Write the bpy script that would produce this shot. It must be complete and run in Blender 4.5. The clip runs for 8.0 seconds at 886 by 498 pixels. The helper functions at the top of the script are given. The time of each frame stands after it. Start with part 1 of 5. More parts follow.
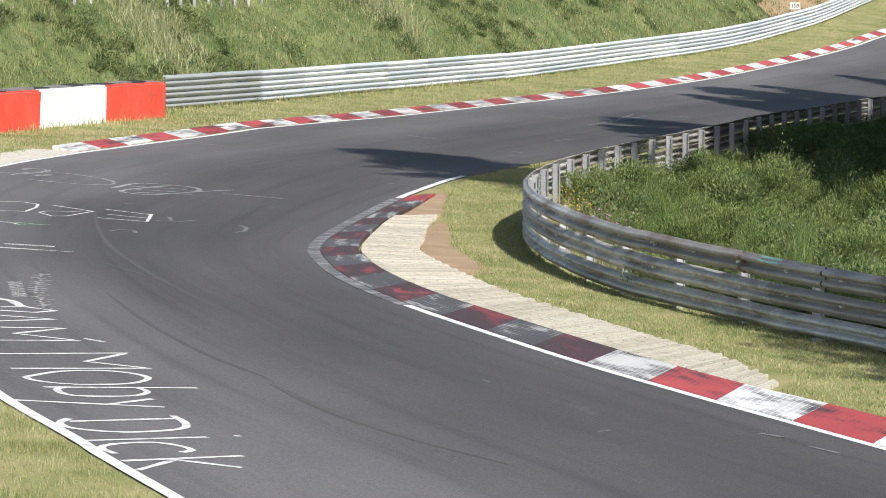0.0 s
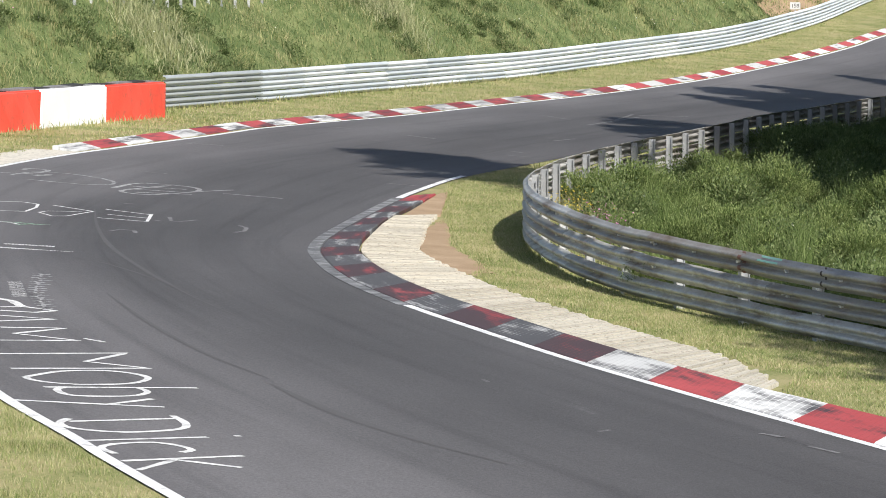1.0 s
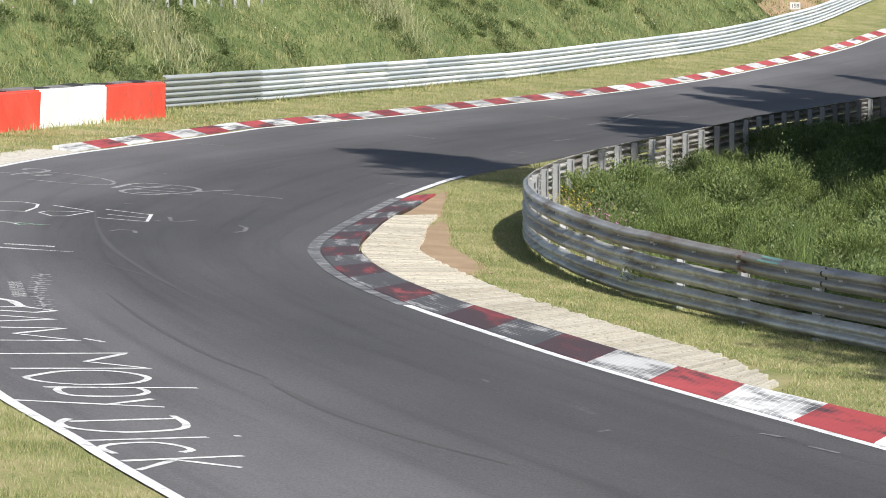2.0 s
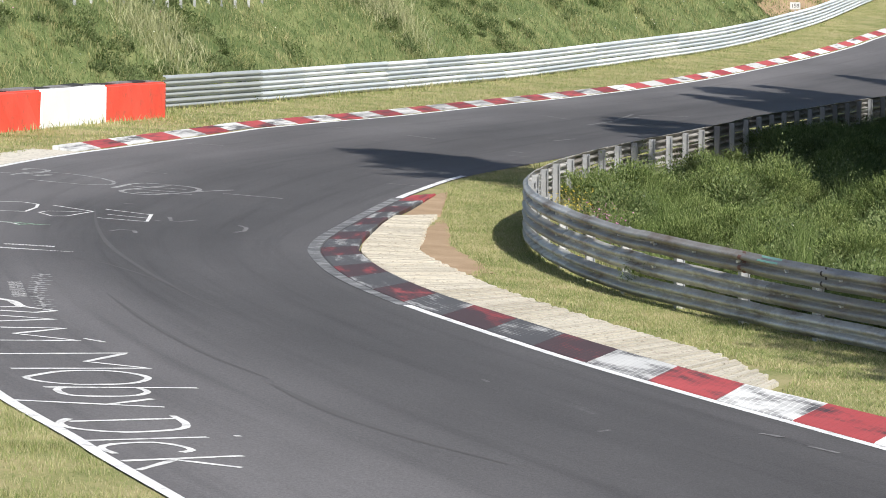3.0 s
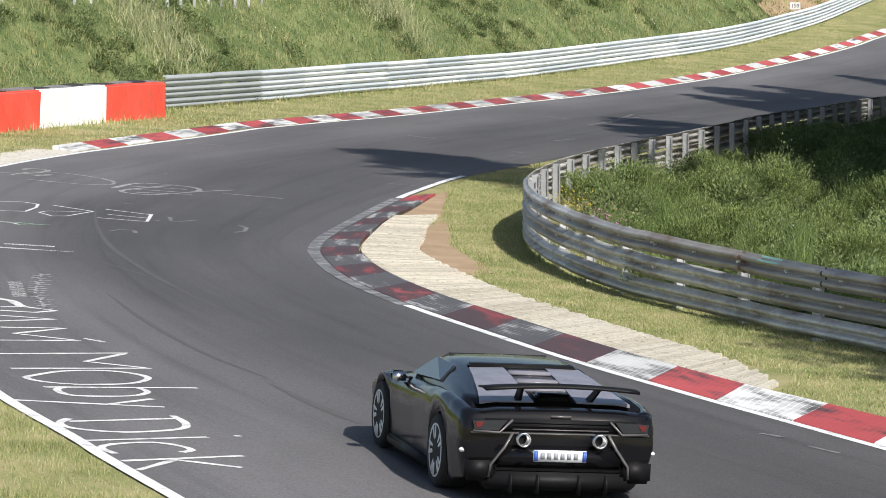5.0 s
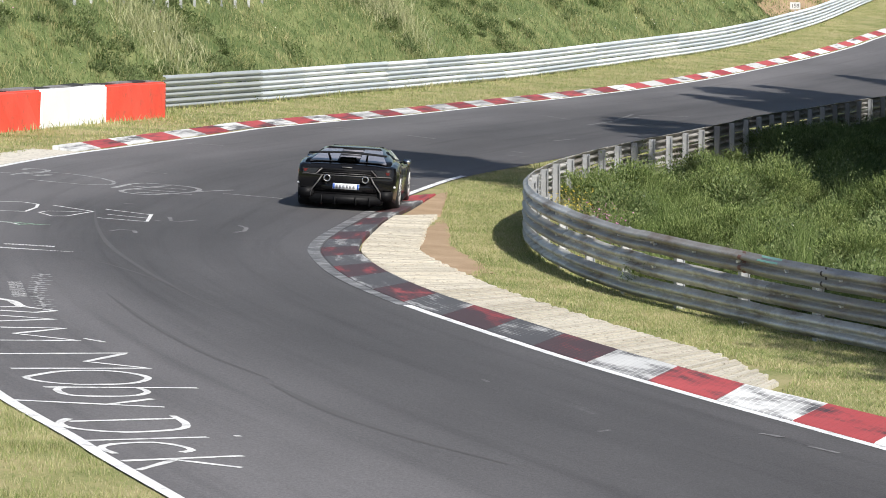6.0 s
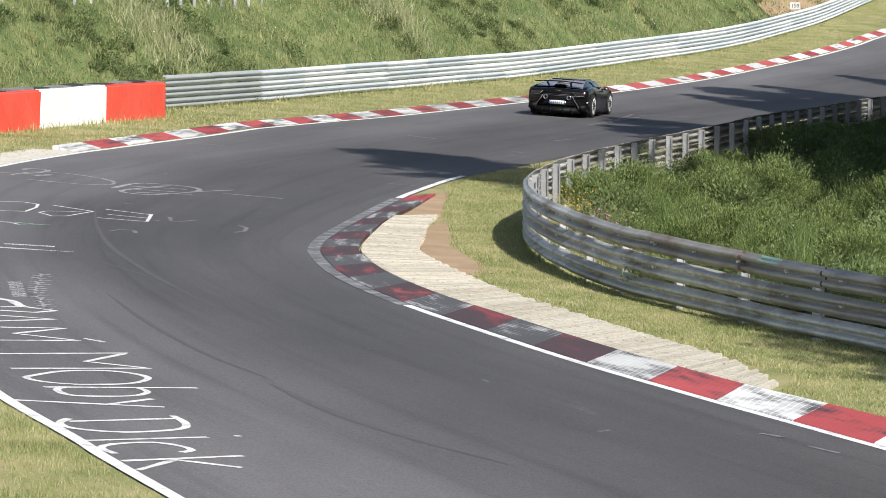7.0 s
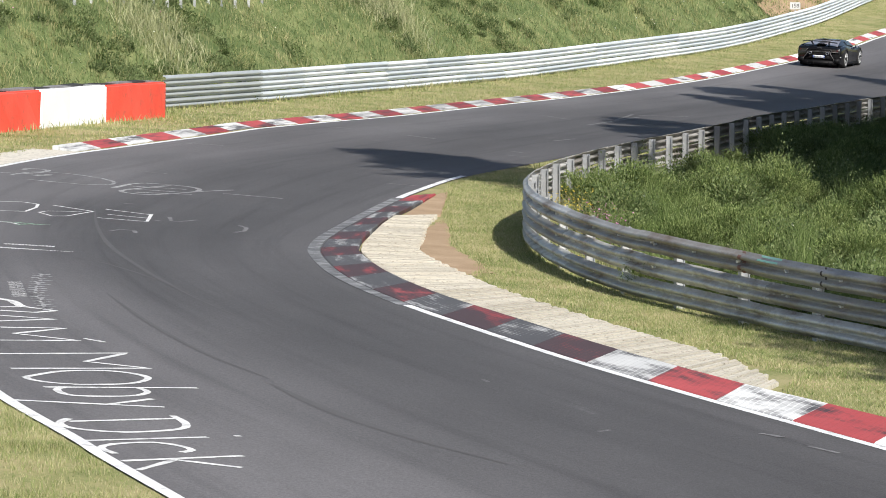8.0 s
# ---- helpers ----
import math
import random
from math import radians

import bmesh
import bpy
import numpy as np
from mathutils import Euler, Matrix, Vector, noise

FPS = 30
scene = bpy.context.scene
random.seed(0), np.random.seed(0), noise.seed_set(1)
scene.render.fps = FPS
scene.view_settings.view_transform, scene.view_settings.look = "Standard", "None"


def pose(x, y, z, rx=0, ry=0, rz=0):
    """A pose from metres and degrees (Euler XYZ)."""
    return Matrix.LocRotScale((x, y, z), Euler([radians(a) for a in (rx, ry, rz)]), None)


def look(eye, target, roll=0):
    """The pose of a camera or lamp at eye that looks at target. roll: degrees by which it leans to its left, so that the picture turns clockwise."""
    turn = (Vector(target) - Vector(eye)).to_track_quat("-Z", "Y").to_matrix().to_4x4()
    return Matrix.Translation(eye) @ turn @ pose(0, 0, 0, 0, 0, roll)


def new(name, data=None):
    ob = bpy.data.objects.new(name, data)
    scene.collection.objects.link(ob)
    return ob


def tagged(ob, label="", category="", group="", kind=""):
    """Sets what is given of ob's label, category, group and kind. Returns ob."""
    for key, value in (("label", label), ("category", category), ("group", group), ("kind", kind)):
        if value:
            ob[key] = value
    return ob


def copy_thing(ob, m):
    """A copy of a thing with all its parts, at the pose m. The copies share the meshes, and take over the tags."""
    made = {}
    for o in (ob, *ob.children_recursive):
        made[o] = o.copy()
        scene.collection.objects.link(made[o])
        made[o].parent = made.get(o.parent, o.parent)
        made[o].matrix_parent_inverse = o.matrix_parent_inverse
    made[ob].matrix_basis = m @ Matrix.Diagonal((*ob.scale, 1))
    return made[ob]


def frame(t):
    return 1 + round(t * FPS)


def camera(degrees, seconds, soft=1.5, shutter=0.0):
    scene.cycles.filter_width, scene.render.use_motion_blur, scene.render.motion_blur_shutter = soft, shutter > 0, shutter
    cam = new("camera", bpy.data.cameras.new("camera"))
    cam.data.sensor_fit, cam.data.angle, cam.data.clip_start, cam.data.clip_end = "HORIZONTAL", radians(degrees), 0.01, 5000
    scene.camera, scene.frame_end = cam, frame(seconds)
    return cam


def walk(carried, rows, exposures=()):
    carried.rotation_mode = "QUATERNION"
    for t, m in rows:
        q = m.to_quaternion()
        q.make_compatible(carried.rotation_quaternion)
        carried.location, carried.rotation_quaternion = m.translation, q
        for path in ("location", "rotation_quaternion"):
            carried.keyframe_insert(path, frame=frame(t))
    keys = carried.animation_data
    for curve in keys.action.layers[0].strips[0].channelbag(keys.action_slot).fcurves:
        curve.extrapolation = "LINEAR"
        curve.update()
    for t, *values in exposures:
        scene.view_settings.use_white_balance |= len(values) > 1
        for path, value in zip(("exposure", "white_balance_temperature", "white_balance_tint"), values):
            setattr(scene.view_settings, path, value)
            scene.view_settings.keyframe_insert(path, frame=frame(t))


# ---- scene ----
# camera: stands still on the spectators' bank, long lens
cam = camera(13.757, 8.0, soft=0.85)
EYE = (0.0, 0.0, 5.127)
VIEW = look(EYE, (0.0, math.cos(0.1033), 5.127 - math.sin(0.1033)), 0.0)
walk(cam, [(0.0, VIEW), (8.0, VIEW)], exposures=[(0.0, 0.33), (8.0, 0.33)])

# ---- light ----
SUN_DIR = Vector((0.48 * 0.75, -0.877 * 0.75, 0.66)).normalized()
world = bpy.data.worlds.new("world")
scene.world = world
world.use_nodes = True
wn = world.node_tree.nodes
sky = wn.new("ShaderNodeTexSky")
sky.sky_type = "NISHITA"
sky.sun_disc = False
sky.sun_elevation = math.asin(SUN_DIR.z)
sky.sun_rotation = math.atan2(SUN_DIR.x, SUN_DIR.y)
sky.air_density, sky.dust_density = 1.0, 1.5
world.node_tree.links.new(sky.outputs[0], wn["Background"].inputs[0])
wn["Background"].inputs[1].default_value = 0.085
sun = new("sun", bpy.data.lights.new("sun", "SUN"))
sun.data.energy, sun.data.angle, sun.data.color = 4.6, radians(0.6), (1.0, 0.96, 0.895)
sun.matrix_basis = look(SUN_DIR * 100, (0, 0, 0))


# ---- materials ----
def ramp_set(node, stops):
    r = node.color_ramp
    while len(r.elements) < len(stops):
        r.elements.new(0.5)
    for e, (p, c) in zip(r.elements, stops):
        e.position, e.color = p, (*c, 1)


def surface(name, stops, scale=4.0, rough=0.8, metal=0.0, bump=0.3, fine=60.0, stretch=(1, 1, 1), by="noise", trans=0.0, spec=0.5, dirt=None, coat=0.0):
    """A procedural material: two scales of noise (or a value per piece) through a colour ramp, with fine relief."""
    m = bpy.data.materials.new(name)
    m.use_nodes = True
    nt = m.node_tree
    n, l = nt.nodes, nt.links
    b = n["Principled BSDF"]
    tc = n.new("ShaderNodeTexCoord")
    mp = n.new("ShaderNodeMapping")
    mp.inputs["Scale"].default_value = stretch
    l.new(tc.outputs["Object"], mp.inputs[0])
    big = n.new("ShaderNodeTexNoise")
    big.inputs["Scale"].default_value, big.inputs["Detail"].default_value = scale, 6.0
    l.new(mp.outputs[0], big.inputs["Vector"])
    small = n.new("ShaderNodeTexNoise")
    small.inputs["Scale"].default_value, small.inputs["Detail"].default_value = fine, 3.0
    l.new(mp.outputs[0], small.inputs["Vector"])
    mix = n.new("ShaderNodeMath")
    mix.operation = "MULTIPLY_ADD"
    mix.inputs[1].default_value = 0.35
    l.new(small.outputs[0], mix.inputs[0])
    part_ = n.new("ShaderNodeMath")
    part_.operation = "MULTIPLY"
    part_.inputs[1].default_value = 0.65
    l.new(big.outputs[0], part_.inputs[0])
    l.new(part_.outputs[0], mix.inputs[2])
    value = mix.outputs[0]
    if by in ("island", "object"):
        src = n.new("ShaderNodeNewGeometry").outputs["Random Per Island"] if by == "island" else n.new("ShaderNodeObjectInfo").outputs["Random"]
        a = n.new("ShaderNodeMath")
        a.operation = "MULTIPLY_ADD"
        a.inputs[1].default_value = 0.45
        l.new(src, a.inputs[0])
        h = n.new("ShaderNodeMath")
        h.operation = "MULTIPLY"
        h.inputs[1].default_value = 0.6
        l.new(value, h.inputs[0])
        l.new(h.outputs[0], a.inputs[2])
        value = a.outputs[0]
    r = n.new("ShaderNodeValToRGB")
    ramp_set(r, stops)
    l.new(value, r.inputs[0])
    colour = r.outputs[0]
    if dirt:
        d_col, d_scale, d_lo, d_hi = dirt
        dn = n.new("ShaderNodeTexNoise")
        dn.inputs["Scale"].default_value, dn.inputs["Detail"].default_value = d_scale, 8.0
        dn.inputs["Roughness"].default_value = 0.7
        l.new(mp.outputs[0], dn.inputs["Vector"])
        mr = n.new("ShaderNodeMapRange")
        mr.inputs[1].default_value, mr.inputs[2].default_value = d_lo, d_hi
        l.new(dn.outputs[0], mr.inputs[0])
        mc = n.new("ShaderNodeMix")
        mc.data_type = "RGBA"
        l.new(mr.outputs[0], mc.inputs[0])
        l.new(colour, mc.inputs[6])
        mc.inputs[7].default_value = (*d_col, 1)
        colour = mc.outputs[2]
    l.new(colour, b.inputs["Base Color"])
    b.inputs["Roughness"].default_value, b.inputs["Metallic"].default_value = rough, metal
    b.inputs["Specular IOR Level"].default_value = spec
    b.inputs["Coat Weight"].default_value = coat
    if bump:
        bp = n.new("ShaderNodeBump")
        bp.inputs["Strength"].default_value, bp.inputs["Distance"].default_value = bump, 0.02
        l.new(small.outputs[0], bp.inputs["Height"])
        l.new(bp.outputs[0], b.inputs["Normal"])
    if trans:
        t = n.new("ShaderNodeBsdfTranslucent")
        l.new(colour, t.inputs[0])
        ms = n.new("ShaderNodeMixShader")
        ms.inputs[0].default_value = trans
        l.new(b.outputs[0], ms.inputs[1])
        l.new(t.outputs[0], ms.inputs[2])
        l.new(ms.outputs[0], n["Material Output"].inputs[0])
    return m


def asphalt_material():
    """Grey asphalt: fine grain, blotches, and streaks of rubber that run along the track."""
    m = bpy.data.materials.new("asphalt")
    m.use_nodes = True
    n, l = m.node_tree.nodes, m.node_tree.links
    b = n["Principled BSDF"]
    tc = n.new("ShaderNodeTexCoord")

    def tex(scale, detail, stretch, out, rough=0.55):
        mp = n.new("ShaderNodeMapping")
        mp.inputs["Scale"].default_value = stretch
        l.new(tc.outputs[out], mp.inputs[0])
        t = n.new("ShaderNodeTexNoise")
        t.inputs["Scale"].default_value, t.inputs["Detail"].default_value, t.inputs["Roughness"].default_value = scale, detail, rough
        l.new(mp.outputs[0], t.inputs["Vector"])
        return t.outputs[0]

    def mul(a, lo, hi, f0, f1):
        r = n.new("ShaderNodeMapRange")
        r.inputs[1].default_value, r.inputs[2].default_value, r.inputs[3].default_value, r.inputs[4].default_value = lo, hi, f0, f1
        l.new(a, r.inputs[0])
        return r.outputs[0]

    def times(a, c):
        k = n.new("ShaderNodeMath")
        k.operation = "MULTIPLY"
        l.new(a, k.inputs[0])
        l.new(c, k.inputs[1])
        return k.outputs[0]

    grain = tex(34.0, 4.0, (1, 0.5, 1), "Object", 0.65)
    blot = tex(0.22, 5.0, (1, 0.5, 1), "Object")
    wide = tex(4.0, 4.0, (1, 0.012, 1), "UV")
    thin = tex(26.0, 3.0, (1, 0.0035, 1), "UV")
    bright = tex(9.0, 6.0, (1, 0.03, 1), "UV", 0.7)
    v = times(times(mul(grain, 0.28, 0.72, 0.76, 1.24), mul(blot, 0.3, 0.7, 0.86, 1.14)), times(mul(wide, 0.35, 0.65, 0.84, 1.12), mul(thin, 0.3, 0.48, 0.82, 1.0)))
    v = times(v, mul(bright, 0.66, 0.78, 1.0, 1.7))
    # the rubbered line between the edges; the outer side is lightened partly for haze
    sx = n.new("ShaderNodeSeparateXYZ")
    l.new(tc.outputs["UV"], sx.inputs[0])
    rr = n.new("ShaderNodeValToRGB")
    ramp_set(rr, [(0.0, (1.32, 1.32, 1.32)), (0.28, (1.19, 1.19, 1.19)), (0.5, (0.81, 0.81, 0.81)), (0.8, (0.78, 0.78, 0.78)), (1.0, (0.95, 0.95, 0.95))])
    l.new(sx.outputs[0], rr.inputs[0])
    v = times(v, rr.outputs[0])
    c = n.new("ShaderNodeMix")
    c.data_type, c.blend_type = "RGBA", "MULTIPLY"
    c.inputs[0].default_value = 1.0
    c.inputs[6].default_value = (0.113, 0.1085, 0.111, 1)
    l.new(v, c.inputs[7])
    l.new(c.outputs[2], b.inputs["Base Color"])
    b.inputs["Roughness"].default_value, b.inputs["Specular IOR Level"].default_value = 0.75, 0.3
    bp = n.new("ShaderNodeBump")
    bp.inputs["Strength"].default_value, bp.inputs["Distance"].default_value = 0.25, 0.02
    l.new(grain, bp.inputs["Height"])
    l.new(bp.outputs[0], b.inputs["Normal"])
    return m


def kerb_paint(name, c0, c1, stain, lo, hi):
    """Painted concrete with black rubber smeared along it; the raised ribs keep more of their paint."""
    m = surface(name, [(0.3, c0), (0.7, c1)], 2.0, 0.65, bump=0.2, fine=30, by="object")
    n, l = m.node_tree.nodes, m.node_tree.links
    b = n["Principled BSDF"]
    old = b.inputs["Base Color"].links[0].from_socket
    tc = n.new("ShaderNodeTexCoord")
    mp = n.new("ShaderNodeMapping")
    mp.inputs["Scale"].default_value = (1.3, 0.42, 1)
    mp.inputs["Rotation"].default_value = (0, 0, 0.75)
    l.new(tc.outputs["UV"], mp.inputs[0])
    t = n.new("ShaderNodeTexNoise")
    t.inputs["Scale"].default_value, t.inputs["Detail"].default_value, t.inputs["Roughness"].default_value = 1.5, 5.0, 0.6
    l.new(mp.outputs[0], t.inputs["Vector"])
    w = n.new("ShaderNodeTexWave")
    w.wave_type, w.bands_direction = "BANDS", "Y"
    w.inputs["Scale"].default_value, w.inputs["Distortion"].default_value = 2.4, 2.2
    w.inputs["Detail"].default_value = 1.0
    l.new(tc.outputs["UV"], w.inputs["Vector"])
    crest = n.new("ShaderNodeMapRange")
    crest.inputs[1].default_value, crest.inputs[2].default_value, crest.inputs[3].default_value, crest.inputs[4].default_value = 0.88, 1.0, 0.0, 0.08
    l.new(w.outputs[1], crest.inputs[0])
    sub = n.new("ShaderNodeMath")
    sub.operation = "SUBTRACT"
    l.new(t.outputs[0], sub.inputs[0])
    l.new(crest.outputs[0], sub.inputs[1])
    mr = n.new("ShaderNodeMapRange")
    mr.inputs[1].default_value, mr.inputs[2].default_value, mr.inputs[4].default_value = lo, hi, 0.97
    l.new(sub.outputs[0], mr.inputs[0])
    groove = n.new("ShaderNodeMapRange")
    groove.inputs[1].default_value, groove.inputs[2].default_value, groove.inputs[3].default_value, groove.inputs[4].default_value = 0.0, 0.06, 0.2, 0.0
    l.new(w.outputs[1], groove.inputs[0])
    top = n.new("ShaderNodeMath")
    top.operation = "MAXIMUM"
    l.new(mr.outputs[0], top.inputs[0])
    l.new(groove.outputs[0], top.inputs[1])
    mc = n.new("ShaderNodeMix")
    mc.data_type = "RGBA"
    l.new(top.outputs[0], mc.inputs[0])
    l.new(old, mc.inputs[6])
    mc.inputs[7].default_value = (*stain, 1)
    l.new(mc.outputs[2], b.inputs["Base Color"])
    return m


M_ASPHALT = asphalt_material()
M_SOIL = surface("grassy_soil", [(0.35, (0.17, 0.20, 0.075)), (0.5, (0.29, 0.28, 0.13)), (0.65, (0.42, 0.35, 0.2))], 0.9, 0.95, bump=0.5, fine=25, spec=0.1)
M_DIRT = surface("bare_earth", [(0.3, (0.30, 0.21, 0.13)), (0.7, (0.46, 0.34, 0.23))], 1.5, 0.95, bump=0.6, fine=30, spec=0.1)
M_LINE = surface("line_paint", [(0.3, (0.62, 0.62, 0.62)), (0.6, (0.84, 0.84, 0.84))], 3.0, 0.6, bump=0.1, fine=40, dirt=((0.16, 0.155, 0.155), 2.2, 0.56, 0.72))
M_CHALK = surface("hand_painted_white", [(0.3, (0.5, 0.5, 0.5)), (0.6, (0.8, 0.8, 0.79))], 5.0, 0.8, bump=0.1, fine=30, dirt=((0.14, 0.135, 0.135), 4.0, 0.55, 0.75))
M_FAINT = surface("worn_white_paint", [(0.3, (0.30, 0.30, 0.30)), (0.7, (0.52, 0.52, 0.52))], 4.0, 0.8, bump=0.1, fine=30, dirt=((0.12, 0.115, 0.12), 7.0, 0.47, 0.60))
M_TRACE = surface("paint_traces", [(0.3, (0.16, 0.158, 0.16)), (0.7, (0.27, 0.265, 0.265))], 4.0, 0.8, bump=0.1, fine=30, dirt=((0.11, 0.107, 0.11), 8.0, 0.46, 0.58))
M_CONC = surface("ribbed_concrete", [(0.3, (0.42, 0.39, 0.33)), (0.7, (0.66, 0.62, 0.54))], 4.0, 0.9, bump=0.7, fine=22, stretch=(1.3, 1.3, 1), by="object", spec=0.2, dirt=((0.19, 0.165, 0.135), 6.5, 0.5, 0.74))
M_RIB = surface("grooved_concrete", [(0.25, (0.42, 0.385, 0.315)), (0.5, (0.52, 0.48, 0.40)), (0.75, (0.60, 0.56, 0.475))], 2.2, 0.9, bump=0.6, fine=26, by="object", spec=0.2, dirt=((0.22, 0.19, 0.15), 13.0, 0.52, 0.7))
M_GREEN = surface("green_paint", [(0.3, (0.25, 0.45, 0.3)), (0.7, (0.45, 0.65, 0.5))], 5.0, 0.8, bump=0.1, dirt=((0.13, 0.13, 0.13), 4.0, 0.45, 0.65))


# ---- the lie of the land ----
def ground_z(x, y):
    """Height of the ground, shaped to fit the camera's view: banked to the inside of the bend, falling to a dip and
    rising beyond.
    """
    xs = x if abs(x) < 30 else math.copysign(30 + 20 * math.tanh((abs(x) - 30) / 20), x)
    ys = y if y > -60 else -60 + 60 * math.tanh((y + 60) / 60)
    if y < 96:
        return -0.0563 * xs - 0.0211 * ys + 0.00064 * max(0.0, y - 83.88) ** 2
    m = min(y - 96, 150.0)
    far = -1.93159 + m * (-2.601635e-02 + m * (3.521954e-04 + m * (-4.626337e-07 + m * 6.551751e-10)))
    return -0.0563 * xs + far + 0.0573 * 100 * math.tanh(max(0.0, y - 246) / 100)


def curve(points, step=0.4):
    """A smooth line through a few points of the plan, at even steps."""
    P = [Vector(p) for p in points]
    P = [2 * P[0] - P[1]] + P + [2 * P[-1] - P[-2]]
    out = []
    for i in range(1, len(P) - 2):
        a, b, c, d = P[i - 1:i + 3]
        n = max(2, int((c - b).length / step))
        for k in range(n):
            t = k / n
            out.append(0.5 * (2 * b + (c - a) * t + (2 * a - 5 * b + 4 * c - d) * t * t + (3 * b - a - 3 * c + d) * t ** 3))
    out.append(P[-2])
    return out


def lengths(line):
    s = [0.0]
    for a, b in zip(line, line[1:]):
        s.append(s[-1] + (b - a).length)
    return s


def along(line, s, S=None):
    """The point and the direction at s metres along a line."""
    S = S or lengths(line)
    i = min(max(int(np.searchsorted(S, s)) - 1, 0), len(line) - 2)
    d = line[i + 1] - line[i]
    return line[i] + d * ((s - S[i]) / max(d.length, 1e-6)), d.normalized()


def resample(line, n):
    S = lengths(line)
    return [along(line, S[-1] * k / (n - 1), S)[0] for k in range(n)]


def shifted(line, d):
    """The line moved d metres to its left."""
    out = []
    for i, p in enumerate(line):
        t = (line[min(i + 1, len(line) - 1)] - line[max(i - 1, 0)]).normalized()
        out.append(p + Vector((-t.y, t.x)) * d)
    return out


def mesh_ob(name, verts, faces, mat, parent=None, smooth=False):
    me = bpy.data.meshes.new(name)
    me.from_pydata(verts, [], faces)
    me.materials.append(mat)
    if smooth:
        me.polygons.foreach_set("use_smooth", [True] * len(me.polygons))
    me.update()
    ob = new(name, me)
    ob.parent = parent
    return ob


def strip(name, left, right, mat, lift=0.0, across=1, parent=None, fall=0.0):
    """A surface between two lines of as many points, laid on the ground."""
    v, f, w = [], [], across + 1
    for a, b in zip(left, right):
        for k in range(w):
            p = a.lerp(b, k / across)
            v.append((p.x, p.y, ground_z(p.x, p.y) + lift))
    for i in range(len(left) - 1):
        for k in range(across):
            q = i * w + k
            f.append((q, q + 1, q + w + 1, q + w))
    ob = mesh_ob(name, v, f, mat, parent)
    S = lengths(left)
    uv_set(ob.data, [(k / across, S[i]) for i in range(len(left)) for k in range(w)])
    return ob


def uv_set(me, per_vertex):
    """Coordinates across (0 to 1) and along (metres), for wear that follows the track."""
    layer = me.uv_layers.new(name="UVMap")
    idx = np.empty(len(me.loops), dtype=np.int32)
    me.loops.foreach_get("vertex_index", idx)
    layer.data.foreach_set("uv", np.array(per_vertex, dtype=np.float32)[idx].reshape(-1))


def prism(name, corners, z0, z1, mat, parent=None, bevel=0.0, data=None):
    """A slab with a quadrilateral plan (anticlockwise) that follows the ground; z0, z1 above it, per corner or for all."""
    z1 = z1 if isinstance(z1, (list, tuple)) else [z1] * 4
    v = [(p.x, p.y, ground_z(p.x, p.y) + z0) for p in corners]
    c = sum((Vector(p) for p in corners), Vector((0, 0))) / 4
    v += [(p.x, p.y, ground_z(p.x, p.y) + z - bevel) for p, z in zip(corners, z1)]
    inner = [p + (c - p).normalized() * bevel * 1.5 for p in corners]
    v += [(p.x, p.y, ground_z(p.x, p.y) + z) for p, z in zip(inner, z1)]
    f = [(8, 9, 10, 11)]
    for k in range(4):
        j = (k + 1) % 4
        f += [(k, j, 4 + j, 4 + k), (4 + k, 4 + j, 8 + j, 8 + k)]
    return mesh_ob(name, v, f, mat, parent)


# lines of the plan, placed and stretched to fit the camera's view
ROAD_IN = curve([(72, -120), (40, -44), (15.5, 15.5), (6.6, 35.6), (5.25, 38.3), (3.95, 41.09), (3.15, 42.8), (1.78, 45.94), (0.54, 49.25), (-0.55, 52.4), (-1.46, 55.9), (-1.96, 59.5), (-2.02, 61.6),
                 (-1.89, 63.76), (-1.51, 67.64), (-0.94, 72.77), (-0.46, 76.4), (0.56, 82.4), (2.3, 89.0), (4.93, 98.16), (8.71, 112.30), (13.63, 126.44), (19.26, 142.16), (27.45, 165.90), (42.95, 212.14), (73.40, 293.60), (139.76, 457.71)])
ROAD_OUT = curve([(62.5, -124), (30.5, -48), (5.2, 12.5), (-2.47, 32.84), (-3.73, 36.33), (-5.0, 39.84), (-6.52, 44.95), (-8.05, 52), (-9.2, 60), (-9.75, 67), (-9.7, 73), (-9.3, 77.4), (-8.44, 82.3), (-7.9, 84.8), (-7.01, 88.4),
                  (-5.96, 92.2), (-4.90, 96.14), (-3.29, 101.87), (-1.52, 107.34), (1.50, 117.09), (5.63, 128.87), (9.78, 140.97), (13.41, 152.68), (16.62, 163.00), (19.35, 172.32), (21.42, 179.98), (25.85, 194.19), (42.44, 243.68), (69.81, 320.19), (127.73, 475.43)])
KERB_ROAD = [(6.6, 35.6), (5.25, 38.3), (3.95, 41.09), (3.15, 42.8), (1.78, 45.94), (0.54, 49.25), (-0.55, 52.4), (-1.46, 55.9), (-1.96, 59.5), (-2.02, 61.6), (-1.89, 63.76), (-1.51, 67.64), (-0.94, 72.77), (-0.52, 75.9)]
KERB_GRASS = [(7.2, 37.0), (5.85, 39.9), (4.51, 42.46), (3.6, 44.1), (2.25, 47.15), (1.0, 50.48), (-0.05, 53.4), (-0.85, 56.5), (-1.33, 59.6), (-1.4, 61.4), (-1.33, 63.4), (-1.05, 67.4), (-0.45, 72.3), (0.0, 76.4)]
